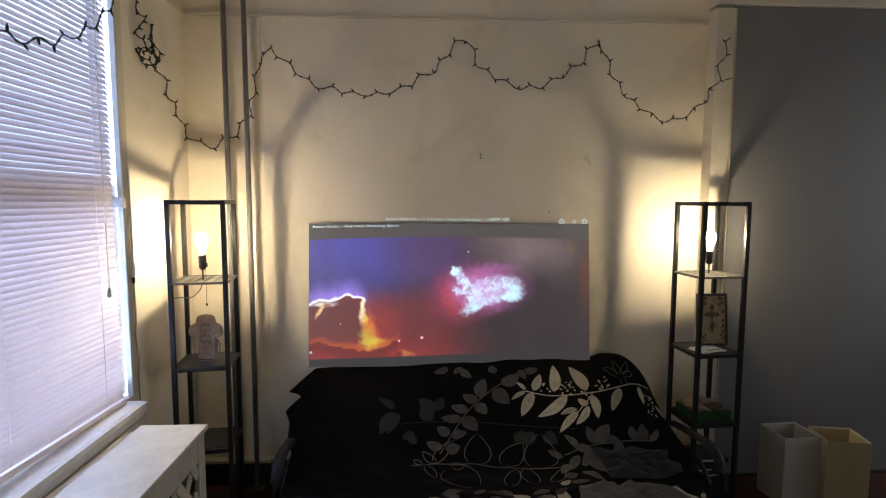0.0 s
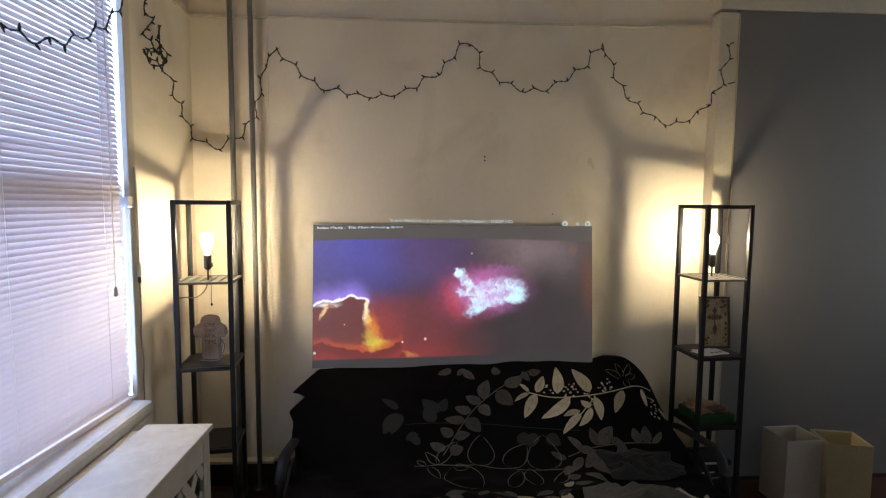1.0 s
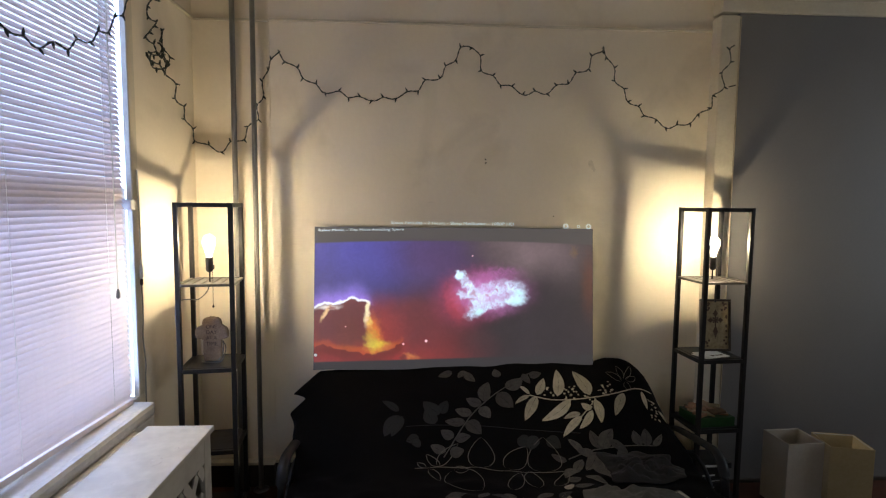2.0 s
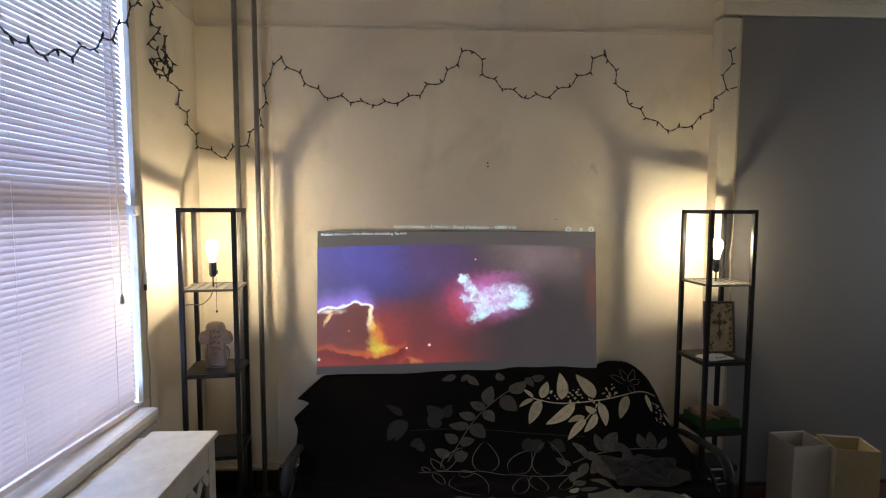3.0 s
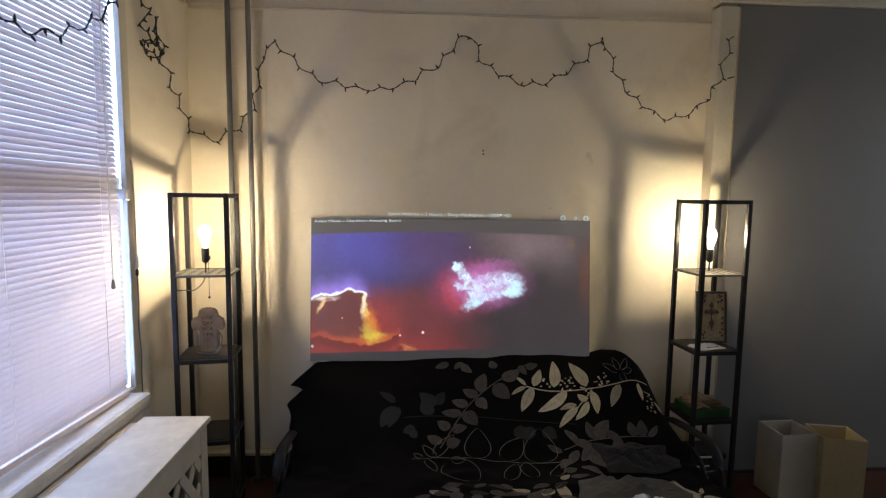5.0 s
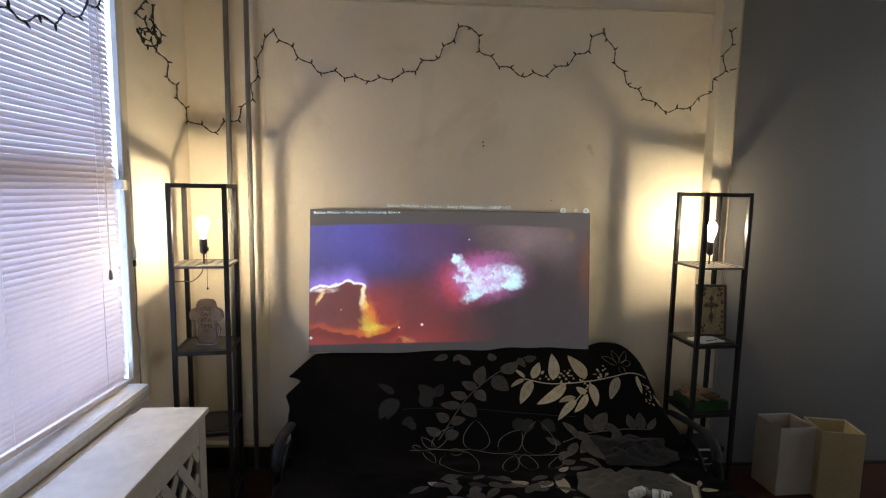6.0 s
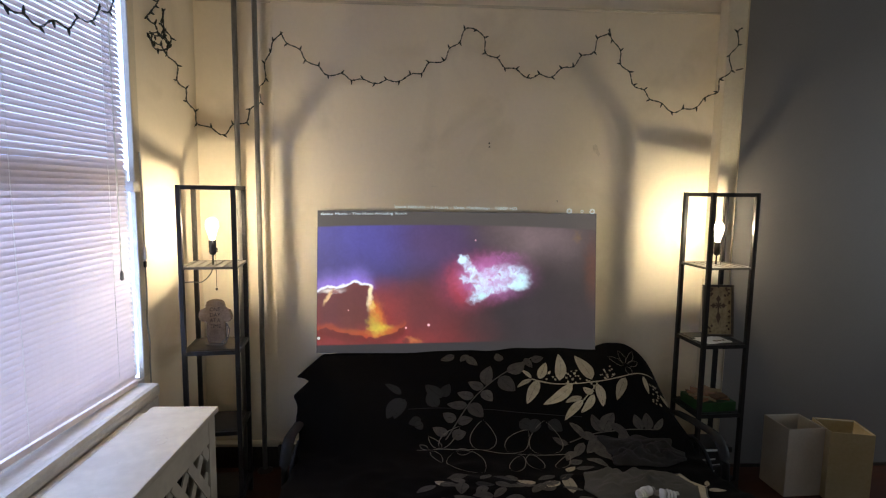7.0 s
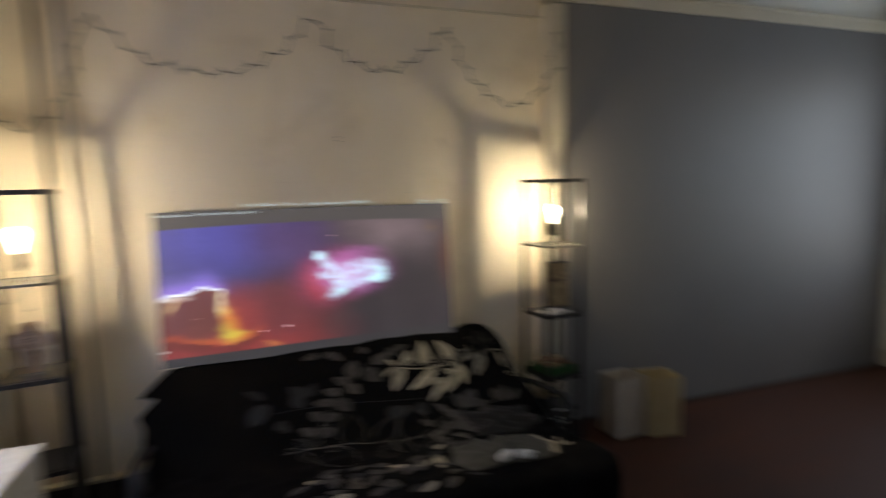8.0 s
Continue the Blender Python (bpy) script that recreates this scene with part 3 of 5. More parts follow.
def icon_picture():
    e = empty("framed_print", on_tower(TR, 0.062, 0.03, 0.813, -6) @ pose(0, 0, 0, -6))
    w, h = 0.168, 0.285
    for a, b, c, d in ((-w / 2, w / 2, 0, 0.012), (-w / 2, w / 2, h - 0.012, h), (-w / 2, -w / 2 + 0.012, 0.0121, h - 0.0121), (w / 2 - 0.012, w / 2, 0.0121, h - 0.0121)):
        part("frame_bar", box(a, b, -0.01, 0.01, c, d, 0.002), "dark_frame", e)
    sheet = part("print", box(-w / 2 + 0.011, w / 2 - 0.011, -0.003, 0.004, 0.011, h - 0.011), "parchment", e, "aged parchment print with a dark ornate cross")
    # ornate cross of pointed lobes
    bm = bmesh.new()
    def lobe(cx, cz, ang, ln, wd):
        pts = [(0, -wd * 0.3), (ln * 0.35, -wd * 0.25), (ln * 0.6, -wd), (ln * 0.8, -wd * 0.4), (ln, 0), (ln * 0.8, wd * 0.4), (ln * 0.6, wd), (ln * 0.35, wd * 0.25), (0, wd * 0.3)]
        ca, sa = math.cos(ang), math.sin(ang)
        bm.faces.new([bm.verts.new((cx + x * ca - z * sa, -0.0036, cz + x * sa + z * ca)) for x, z in pts])
    for a, ln in ((0, 0.042), (90, 0.055), (180, 0.042), (270, 0.095)):
        lobe(0, 0.17, radians(a), ln * 1.1, 0.014)
    for a in (45, 135, 225, 315):
        lobe(0, 0.17, radians(a), 0.024, 0.006)
    part("cross", bm, "brown_print", sheet)
    rnd = random.Random(8)
    for i in range(26):
        side = rnd.choice((-1, 1))
        a = rnd.uniform(0, math.tau)
        cx, cz = side * rnd.uniform(0.035, 0.06), rnd.choice((rnd.uniform(0.02, 0.06), rnd.uniform(0.225, 0.265)))
        if i > 18:
            cx, cz = 0.062, rnd.uniform(0.03, 0.22)
        bm = bmesh.new()
        bm.faces.new([bm.verts.new((max(-0.066, min(0.066, cx + math.cos(a + k * 1.256) * rnd.uniform(0.004, 0.011))), -0.0034 - i * 0.00001, cz + math.sin(a + k * 1.256) * rnd.uniform(0.004, 0.010))) for k in range(5)])
        part("corner_ornament", bm, "brown_print", sheet)
    tagged(e, "framed parchment print of an ornate cross leaning on a shelf", "picture")


icon_picture()


def papers():
    e = empty("paper_stack", on_tower(TR, -0.02, -0.05, 0.813, 12))
    rnd = random.Random(2)
    for i in range(4):
        part("sheet", box(-0.075, 0.075, -0.05, 0.05, 0.0015 * i + 0.0003, 0.0015 * i + 0.0014, m=pose(rnd.uniform(-0.01, 0.01), rnd.uniform(-0.01, 0.01), 0, 0, 0, rnd.uniform(-14, 14))), "paper", e)
    for i in range(3):
        part("print_bar", box(-0.02 + i * 0.028, 0.0 + i * 0.028, -0.03, -0.015, 0.0062, 0.0066), "brown_print", e)
    tagged(e, "loose white papers and leaflets on a black shelf", "papers")


papers()


def games_box():
    e = part("game_box", box(-0.105, 0.105, -0.09, 0.09, 0, 0.05, 0.003), "green_card")
    e.matrix_basis = on_tower(TR, 0.0, -0.01, 0.438, 1)
    tagged(e, "flat green cardboard box on the shelf", "box")
    rnd = random.Random(11)
    for i in range(16):
        mat = ("orange_card", "yellow_card", "brown_print", "orange_card", "stone")[i % 5]
        a, b = rnd.uniform(0.022, 0.04), rnd.uniform(0.016, 0.028)
        w = part("wrapped_packet", box(-a, a, -b, b, 0, rnd.uniform(0.008, 0.016), 0.0035), mat)
        w.matrix_basis = on_tower(TR, -0.066 + 0.044 * (i % 4) + rnd.uniform(-0.01, 0.01), -0.055 + 0.034 * (i // 4) + rnd.uniform(-0.008, 0.008), 0.489 + 0.006 * (i % 3), rnd.uniform(0, 180)) @ pose(0, 0, 0, rnd.uniform(-8, 8), rnd.uniform(-8, 8))
        tagged(w, "crumpled colourful packet on the green box", "packet", "packets on the box")


games_box()


def disc_cases():
    """Stacked cases on the bottom shelf, pale edges showing."""
    z = 0.061
    rnd = random.Random(4)
    for i in range(9):
        t = rnd.choice((0.015, 0.022, 0.03))
        c = empty("disc_case", on_tower(TR, rnd.uniform(-0.02, 0.02), rnd.uniform(-0.02, 0.0), z, rnd.uniform(-8, 8)))
        part("case", box(-0.09, 0.09, -0.08, 0.08, 0, t, 0.002), "black_plastic", c)
        if i % 2 == 0:
            part("spine_label", box(-0.07, 0.03, -0.0808, -0.0802, t * 0.3, t * 0.7), "paper", c)
        tagged(c, "black plastic disc case in a stack", "case", "stacked disc cases")
        z += t + 0.0005


disc_cases()


# ---- two lamp shades standing on the floor ----
def lamp_shade(x, y, turn, mat, w, d, h, label):
    e = empty("lamp_shade", pose(x, y, FZ, 0, 0, turn))
    t = 0.003
    for sx in (-1, 1):
        part("side_panel", box(sx * w / 2 - (t if sx > 0 else 0), sx * w / 2 + (t if sx < 0 else 0), -d / 2, d / 2, 0.0, h, 0.0008), mat, e)
        part("front_panel", box(-w / 2 + t, w / 2 - t, sx * d / 2 - (t if sx > 0 else 0), sx * d / 2 + (t if sx < 0 else 0), 0.0, h, 0.0008), mat, e)
    for z in (0.004, h - 0.004):
        part("wire_rim", tube([(-w / 2 + 0.006, -d / 2 + 0.006, z), (w / 2 - 0.006, -d / 2 + 0.006, z), (w / 2 - 0.006, d / 2 - 0.006, z), (-w / 2 + 0.006, d / 2 - 0.006, z)], 0.002, 6, closed=True), "cord", e)
    part("wire_spider", tube([(-w / 2 + 0.006, 0, h - 0.1), (0, 0, h - 0.12), (w / 2 - 0.006, 0, h - 0.1)], 0.0018, 6), "cord", e)
    tagged(e, label, "lamp shade", "lamp shades on the floor")


lamp_shade(1.802, 2.69, 3, "shade_white", 0.212, 0.19, 0.385, "square white paper lamp shade standing on the floor")
lamp_shade(2.03, 2.625, -12, "shade_cream", 0.215, 0.19, 0.385, "square yellowed paper lamp shade standing on the floor")


# ---- the futon couch with its blanket ----
RIDGE = [(2.955, 0.40), (2.945, 0.62), (2.915, 0.715), (2.875, 0.735), (2.83, 0.712), (2.70, 0.605), (2.55, 0.475), (2.42, 0.365), (2.34, 0.335), (2.20, 0.345), (1.95, 0.375), (1.80, 0.385), (1.725, 0.365), (1.70, 0.27), (1.695, 0.10)]
PROFILE = spline([(0, y, z) for y, z in RIDGE], 6)
LENGTHS = [0.0]
for a, b in zip(PROFILE, PROFILE[1:]):
    LENGTHS.append(LENGTHS[-1] + (b - a).length)
CREST = LENGTHS[18]


def along(s):
    """The point of the blanket's profile, s metres down from the crest, and its normal."""
    s = min(max(s + CREST, 0.0), LENGTHS[-1] - 1e-5)
    i = max(k for k in range(len(LENGTHS) - 1) if LENGTHS[k] <= s)
    f = (s - LENGTHS[i]) / (LENGTHS[i + 1] - LENGTHS[i])
    p = PROFILE[i].lerp(PROFILE[i + 1], f)
    d = (PROFILE[i + 1] - PROFILE[i]).normalized()
    return p, Vector((0, d.z, -d.y))


def on_blanket(x, s, lift=0.0):
    p, nrm = along(s)
    if nrm.z < 0 and s > 0.02:
        nrm = -nrm
    q = Vector((x, p.y, p.z))
    # crest lower towards the far end, rounded shoulders, soft wrinkles
    q.z -= 0.045 * max(0.0, min(1.0, (0.2 - x) / 1.1)) * max(0.0, 1 - abs(s) / 0.5)
    over = max(0.0, x - 0.86) / 0.20
    q.z -= 0.17 * over ** 2.0 * max(0.0, 1 - max(0.0, s) / 0.55)
    # pressed down under the board's foot
    press = min(1.0, max(0.0, (0.80 - x) / 0.10))
    q.z -= 0.028 * press * press * (3 - 2 * press) * max(0.0, 1 - abs(s) / 0.22)
    under = max(0.0, -0.84 - x) / 0.10
    q.z -= 0.05 * under ** 1.5 * max(0.0, 1 - max(0.0, s) / 0.4)
    w = noise.noise((x * 2.2, s * 2.6, 1.3)) * 0.012 + noise.noise((x * 6, s * 3.5, 4.0)) * 0.006 + noise.noise((x * 3 + s * 5, s * 9 - x * 4, 9.0)) * 0.004
    if s > 0.52:
        w += (noise.noise((x * 9, s * 9, 7)) * 0.008 + (0.5 - abs(noise.noise((x * 5 + s * 4, s * 6 - x * 3, 2.5)))) * 0.022) * min(1.0, (s - 0.52) / 0.12)
    return q + nrm * (w + lift)


def couch():
    e = empty("futon_couch", pose(0.06, 2.3, 0))
    inv = e.matrix_basis.inverted()

    def add(name, bm, mat, label="", smooth=False):
        bmesh.ops.transform(bm, verts=bm.verts, matrix=inv)
        return part(name, bm, mat, e, label, smooth)
    lean = Matrix.Translation((0.06, 2.60, 0.46)) @ Matrix.Rotation(radians(-49), 4, "X")
    add("back_mattress", box(-0.84, 0.86, -0.02, 0.10, -0.27, 0.18, 0.04, m=lean), "futon", "black futon back cushion")
    add("seat_mattress", box(-0.80, 0.93, 1.74, 2.36, 0.15, 0.320, 0.04), "futon", "black futon seat cushion")
    for x in (-0.885, 1.125):
        # arched flat arm rail, upright legs and an inner bow
        arm = spline([(x, 2.77, FZ), (x, 2.765, 0.30), (x, 2.71, 0.385), (x, 2.58, 0.415), (x, 2.44, 0.435), (x, 2.31, 0.445), (x, 2.235, 0.395), (x, 2.21, 0.27), (x, 2.205, FZ)], 7)
        add("arm_rail", tube(arm, 0.014, 10, flat=1.9), "black_metal", "curved black arm rail", True)
        bow = spline([(x, 2.66, 0.19), (x, 2.58, 0.30), (x, 2.47, 0.34), (x, 2.36, 0.30), (x, 2.28, 0.19)], 7)
        add("arm_bow", tube(bow, 0.011, 8), "black_metal", "", True)
        add("stretcher", tube([(x, 2.76, 0.18), (x, 2.21, 0.18)], 0.014, 8), "black_metal")
    for y, z in ((2.21, 0.17), (2.40, 0.17), (2.76, 0.20)):
        add("cross_rail", tube([(-0.885, y, z), (1.125, y, z)], 0.016, 8), "black_metal")
    tagged(e, "black metal futon couch with curved arms", "couch")


couch()


def blanket():
    bm = bmesh.new()
    nx, ns = 110, 120
    s0, s1 = -CREST + 0.02, LENGTHS[-1] - CREST - 0.01
    grid = []
    for j in range(ns + 1):
        s = s0 + (s1 - s0) * j / ns
        # ragged side edges: a pointed fold near the crest, then falling in
        lo = float(np.interp(s, (-0.02, 0.03, 0.145, 0.225, 0.31, 0.42, 0.70, 1.2), (-0.825, -0.85, -0.945, -0.878, -0.935, -0.905, -0.848, -0.845))) + 0.006 * math.sin(s * 37)
        hi = 1.0 + 0.05 * min(1.0, max(0.0, s) / 0.3) + 0.015 * math.sin(s * 11 + 1)
        grid.append([bm.verts.new(on_blanket(lo + (hi - lo) * i / nx, s)) for i in range(nx + 1)])
    for j in range(ns):
        for i in range(nx):
            bm.faces.new((grid[j][i], grid[j + 1][i], grid[j + 1][i + 1], grid[j][i + 1]))
    bmesh.ops.recalc_face_normals(bm, faces=bm.faces[:])
    ob = part("blanket", bm, "blanket", smooth=True)
    sol = ob.modifiers.new("thick", "SOLIDIFY")
    sol.thickness, sol.offset = 0.006, -1
    tagged(ob, "black cotton blanket with cream and grey leaf print over the couch", "blanket")
    return ob


cover = blanket()


# ---- the projection board ----
def nebula():
    """The projected picture, drawn with soft clouds on the grey board."""
    m, n, l, p = nodes_of("projected_nebula")
    W, H = 1.578, 0.797
    tc = n.new("ShaderNodeTexCoord")
    mp = n.new("ShaderNodeMapping")
    mp.inputs["Scale"].default_value = (1 / W, 1, 1 / H)
    mp.inputs["Location"].default_value = (0.5, 0, 0)
    l.new(tc.outputs["Object"], mp.inputs[0])
    flat = n.new("ShaderNodeVectorMath")
    flat.operation = "MULTIPLY"
    flat.inputs[1].default_value = (1, 0, 1)
    l.new(mp.outputs[0], flat.inputs[0])

    def noise_tex(scale, detail, vec):
        t = n.new("ShaderNodeTexNoise")
        t.inputs["Scale"].default_value, t.inputs["Detail"].default_value = scale, detail
        wide = n.new("ShaderNodeVectorMath")
        wide.operation = "MULTIPLY"
        wide.inputs[1].default_value = (2, 1, 1)
        l.new(vec, wide.inputs[0])
        l.new(wide.outputs[0], t.inputs["Vector"])
        return t

    def vm(op, a, b):
        q = n.new("ShaderNodeVectorMath")
        q.operation = op
        for i, s in enumerate((a, b)):
            if isinstance(s, tuple):
                q.inputs[i].default_value = s
            else:
                l.new(s, q.inputs[i])
        return q

    def warp(scale, amount):
        t = noise_tex(scale, 6, flat.outputs[0])
        c = vm("SUBTRACT", t.outputs["Color"], (0.5, 0.5, 0.5))
        c = vm("MULTIPLY", c.outputs[0], (amount, 0, amount * 2))
        return vm("ADD", flat.outputs[0], c.outputs[0]).outputs[0]
    soft, rough_w = warp(3, 0.12), warp(7, 0.10)
    grain = noise_tex(9, 8, flat.outputs[0])

    def math2(op, a, b):
        q = n.new("ShaderNodeMath")
        q.operation = op
        for i, s in enumerate((a, b)):
            if isinstance(s, (int, float)):
                q.inputs[i].default_value = s
            else:
                l.new(s, q.inputs[i])
        return q.outputs[0]

    state = {"c": None}

    def layer(kind, fac, color, strength=1.0):
        q = n.new("ShaderNodeMix")
        q.data_type, q.blend_type = "RGBA", kind
        if strength != 1.0:
            fac = math2("MULTIPLY", fac, strength)
        l.new(fac, q.inputs[0])
        l.new(state["c"], q.inputs[6])
        q.inputs[7].default_value = (*color, 1)
        state["c"] = q.outputs[2]
    PW, PH = 495.0, 246.0   # the picture's own units, from its lower left corner

    def patch(x, y, a, b, ang, vec, hard=0.0):
        """A soft turned ellipse at x, y of the picture."""
        d = vm("SUBTRACT", vec, (x / PW, 0, y / PH))
        c, q = math.cos(radians(ang)), math.sin(radians(ang))
        e1, e2 = vm("DOT_PRODUCT", d.outputs[0], (c * PW / a, 0, q * PH / a)), vm("DOT_PRODUCT", d.outputs[0], (-q * PW / b, 0, c * PH / b))
        r2 = math2("ADD", math2("MULTIPLY", e1.outputs["Value"], e1.outputs["Value"]), math2("MULTIPLY", e2.outputs["Value"], e2.outputs["Value"]))
        r = n.new("ShaderNodeMapRange")
        r.interpolation_type = "SMOOTHSTEP"
        r.inputs["From Min"].default_value, r.inputs["From Max"].default_value = 1.0, hard
        l.new(math2("SQRT", r2, 0.0), r.inputs[0])
        return r.outputs[0]

    def step(value, a, b):
        r = n.new("ShaderNodeMapRange")
        r.interpolation_type = "SMOOTHSTEP"
        r.inputs["From Min"].default_value, r.inputs["From Max"].default_value = a, b
        l.new(value, r.inputs[0])
        return r.outputs[0]
    fine_w = warp(16, 0.030)
    tiny_w = warp(24, 0.046)
    base = n.new("ShaderNodeRGB")
    base.outputs[0].default_value = (0.033, 0.026, 0.030, 1)
    state["c"] = base.outputs[0]
    # blue upper corner, violet middle, mauve haze, red lower half, dark far corner
    layer("MIX", patch(70, 215, 250, 150, 0, soft), (0.074, 0.066, 0.330))
    layer("MIX", patch(215, 190, 130, 100, 0, soft), (0.090, 0.045, 0.120), 0.75)
    layer("MIX", patch(385, 205, 150, 85, -8, soft), (0.165, 0.118, 0.128), 0.95)
    layer("MIX", patch(100, 20, 300, 120, -6, soft), (0.27, 0.032, 0.030))
    layer("MIX", patch(200, 85, 130, 75, 0, soft), (0.135, 0.030, 0.036), 0.85)
    layer("MIX", patch(420, 50, 190, 85, 12, soft, 0.2), (0.033, 0.026, 0.030))
    layer("MIX", patch(488, 150, 22, 90, 0, tiny_w), (0.13, 0.045, 0.025), 0.6)
    layer("MIX", patch(462, 205, 12, 16, 0, tiny_w), (0.20, 0.12, 0.045), 0.6)
    # the pillar: its crest line, the glow over it, the body, the bright rim
    spl = n.new("ShaderNodeSeparateXYZ")
    l.new(fine_w, spl.inputs[0])
    U, V = spl.outputs[0], spl.outputs[2]
    crest = n.new("ShaderNodeValToRGB")
    heights = ((0.0, 0.440), (0.035, 0.462), (0.10, 0.470), (0.122, 0.498), (0.14, 0.508), (0.168, 0.490), (0.190, 0.468), (0.26, 0.44))
    while len(crest.color_ramp.elements) < len(heights):
        crest.color_ramp.elements.new(0.5)
    for el, (px, ph) in zip(crest.color_ramp.elements, heights):
        el.position = px
        el.color = (ph, ph, ph, 1)
    l.new(U, crest.inputs[0])
    above = math2("SUBTRACT", V, crest.outputs[0])
    near = step(U, 0.235, 0.165)
    glow_up = math2("MULTIPLY", math2("MULTIPLY", step(above, 0.20, 0.0), step(above, -0.02, 0.0)), near)
    layer("ADD", math2("MULTIPLY", glow_up, glow_up), (0.24, 0.16, 0.62), 0.8)
    layer("ADD", patch(100, 75, 90, 75, 0, soft), (0.16, 0.015, 0.010), 0.7)
    body = math2("MULTIPLY", math2("MULTIPLY", step(above, 0.004, -0.012), step(U, 0.192, 0.182)), step(V, 0.13, 0.24))
    layer("MIX", math2("MULTIPLY", body, step(U, -0.02, 0.035)), (0.125, 0.034, 0.038))
    layer("MIX", patch(62, 60, 34, 50, 8, fine_w, 0.3), (0.140, 0.038, 0.034), 0.85)
    line = math2("MULTIPLY", step(math2("ABSOLUTE", above, 0.0), 0.016, 0.002), step(U, 0.198, 0.186))
    layer("MIX", line, (0.85, 0.88, 1.0), 0.95)
    layer("MIX", patch(25, 107, 32, 6, 4, fine_w), (0.95, 0.90, 0.85), 0.8)
    side = math2("MULTIPLY", math2("MULTIPLY", step(math2("ABSOLUTE", math2("SUBTRACT", U, 0.187), 0.0), 0.011, 0.002), step(V, 0.485, 0.455)), step(V, 0.27, 0.36))
    layer("MIX", side, (0.95, 0.80, 0.50), 0.85)
    layer("MIX", patch(20, 97, 5, 24, -30, fine_w, 0.2), (0.90, 0.62, 0.30), 0.75)
    layer("MIX", patch(32, 106, 12, 4, 0, tiny_w), (0.22, 0.04, 0.03), 0.9)
    # yellow foot and the dark ground before it
    layer("MIX", patch(106, 60, 19, 48, 12, tiny_w, 0.2), (0.66, 0.18, 0.035), 0.9)
    layer("MIX", patch(97, 82, 9, 14, 10, tiny_w), (0.80, 0.55, 0.12), 0.8)
    layer("MIX", patch(110, 40, 30, 16, 4, tiny_w), (0.70, 0.55, 0.06), 0.95)
    layer("MIX", patch(128, 38, 30, 12, 14, fine_w), (0.50, 0.13, 0.03), 0.75)
    layer("MIX", patch(65, 36, 45, 9, -8, fine_w), (0.42, 0.10, 0.03), 0.6)
    dune = n.new("ShaderNodeValToRGB")
    hills = ((0.0, 0.165), (0.035, 0.175), (0.08, 0.148), (0.174, 0.108), (0.24, 0.122), (0.285, 0.158), (0.309, 0.195))
    while len(dune.color_ramp.elements) < len(hills):
        dune.color_ramp.elements.new(0.5)
    for el, (px, ph) in zip(dune.color_ramp.elements, hills):
        el.position = px
        el.color = (ph, ph, ph, 1)
    l.new(U, dune.inputs[0])
    over = math2("SUBTRACT", V, dune.outputs[0])
    ends = step(U, 0.318, 0.305)
    layer("MIX", math2("MULTIPLY", math2("MULTIPLY", step(over, 0.05, 0.0), step(over, -0.004, 0.004)), ends), (0.42, 0.085, 0.025), 0.55)
    layer("MIX", math2("MULTIPLY", math2("MULTIPLY", step(over, 0.006, -0.006), step(over, -0.11, -0.03)), ends), (0.135, 0.022, 0.020), 0.92)
    layer("MIX", patch(100, 52, 16, 26, 10, tiny_w, 0.1), (0.42, 0.40, 0.06), 0.6)
    layer("MIX", patch(170, 22, 22, 10, -10, tiny_w), (0.55, 0.20, 0.06), 0.7)
    layer("MIX", patch(155, 20, 6, 7, 0, tiny_w), (0.09, 0.02, 0.02), 0.8)
    # the bright cloud in the middle
    layer("MIX", patch(276, 126, 92, 66, 10, tiny_w), (0.32, 0.055, 0.13), 0.95)
    layer("MIX", patch(246, 118, 26, 52, 18, tiny_w), (0.40, 0.045, 0.055), 0.85)
    layer("MIX", patch(312, 134, 100, 56, 0, tiny_w), (0.42, 0.12, 0.34), 0.7)
    layer("MIX", patch(304, 130, 78, 44, 0, tiny_w), (0.56, 0.26, 0.62), 0.75)
    fine = noise_tex(24, 12, tiny_w)
    fine.inputs["Roughness"].default_value = 0.62
    lace = n.new("ShaderNodeMapRange")
    lace.inputs["From Min"].default_value, lace.inputs["From Max"].default_value = 0.37, 0.62
    l.new(fine.outputs["Fac"], lace.inputs[0])
    core = math2("ADD", math2("MULTIPLY", lace.outputs[0], 0.88), 0.12)
    for x, y, a, b, ang in ((256, 163, 11, 11, 0), (266, 150, 28, 11, -52), (280, 130, 26, 13, -60), (290, 118, 18, 26, -15), (282, 98, 24, 10, 25), (314, 112, 50, 10, 14), (318, 138, 40, 18, 14), (352, 134, 27, 22, -15), (358, 120, 24, 12, 8), (262, 128, 16, 7, -10)):
        layer("MIX", math2("MULTIPLY", patch(x, y, a * 1.12, b * 1.2, ang, tiny_w, 0.25), core), (0.66, 0.86, 1.12), 0.9)
    for x, y, a, b, ang in ((257, 163, 10, 9, 0), (354, 119, 26, 11, 8), (290, 100, 16, 8, 20), (362, 132, 14, 9, 0)):
        layer("MIX", patch(x, y, a, b, ang, fine_w, 0.1), (0.60, 0.98, 1.05), 0.8)
    layer("MIX", patch(300, 158, 19, 18, 25, tiny_w), (0.36, 0.10, 0.27), 0.85)
    layer("MIX", math2("MULTIPLY", patch(330, 168, 52, 16, 6, tiny_w), lace.outputs[0]), (0.40, 0.13, 0.36), 0.7)
    layer("MIX", patch(270, 108, 9, 7, 20, tiny_w), (0.42, 0.10, 0.18), 0.8)
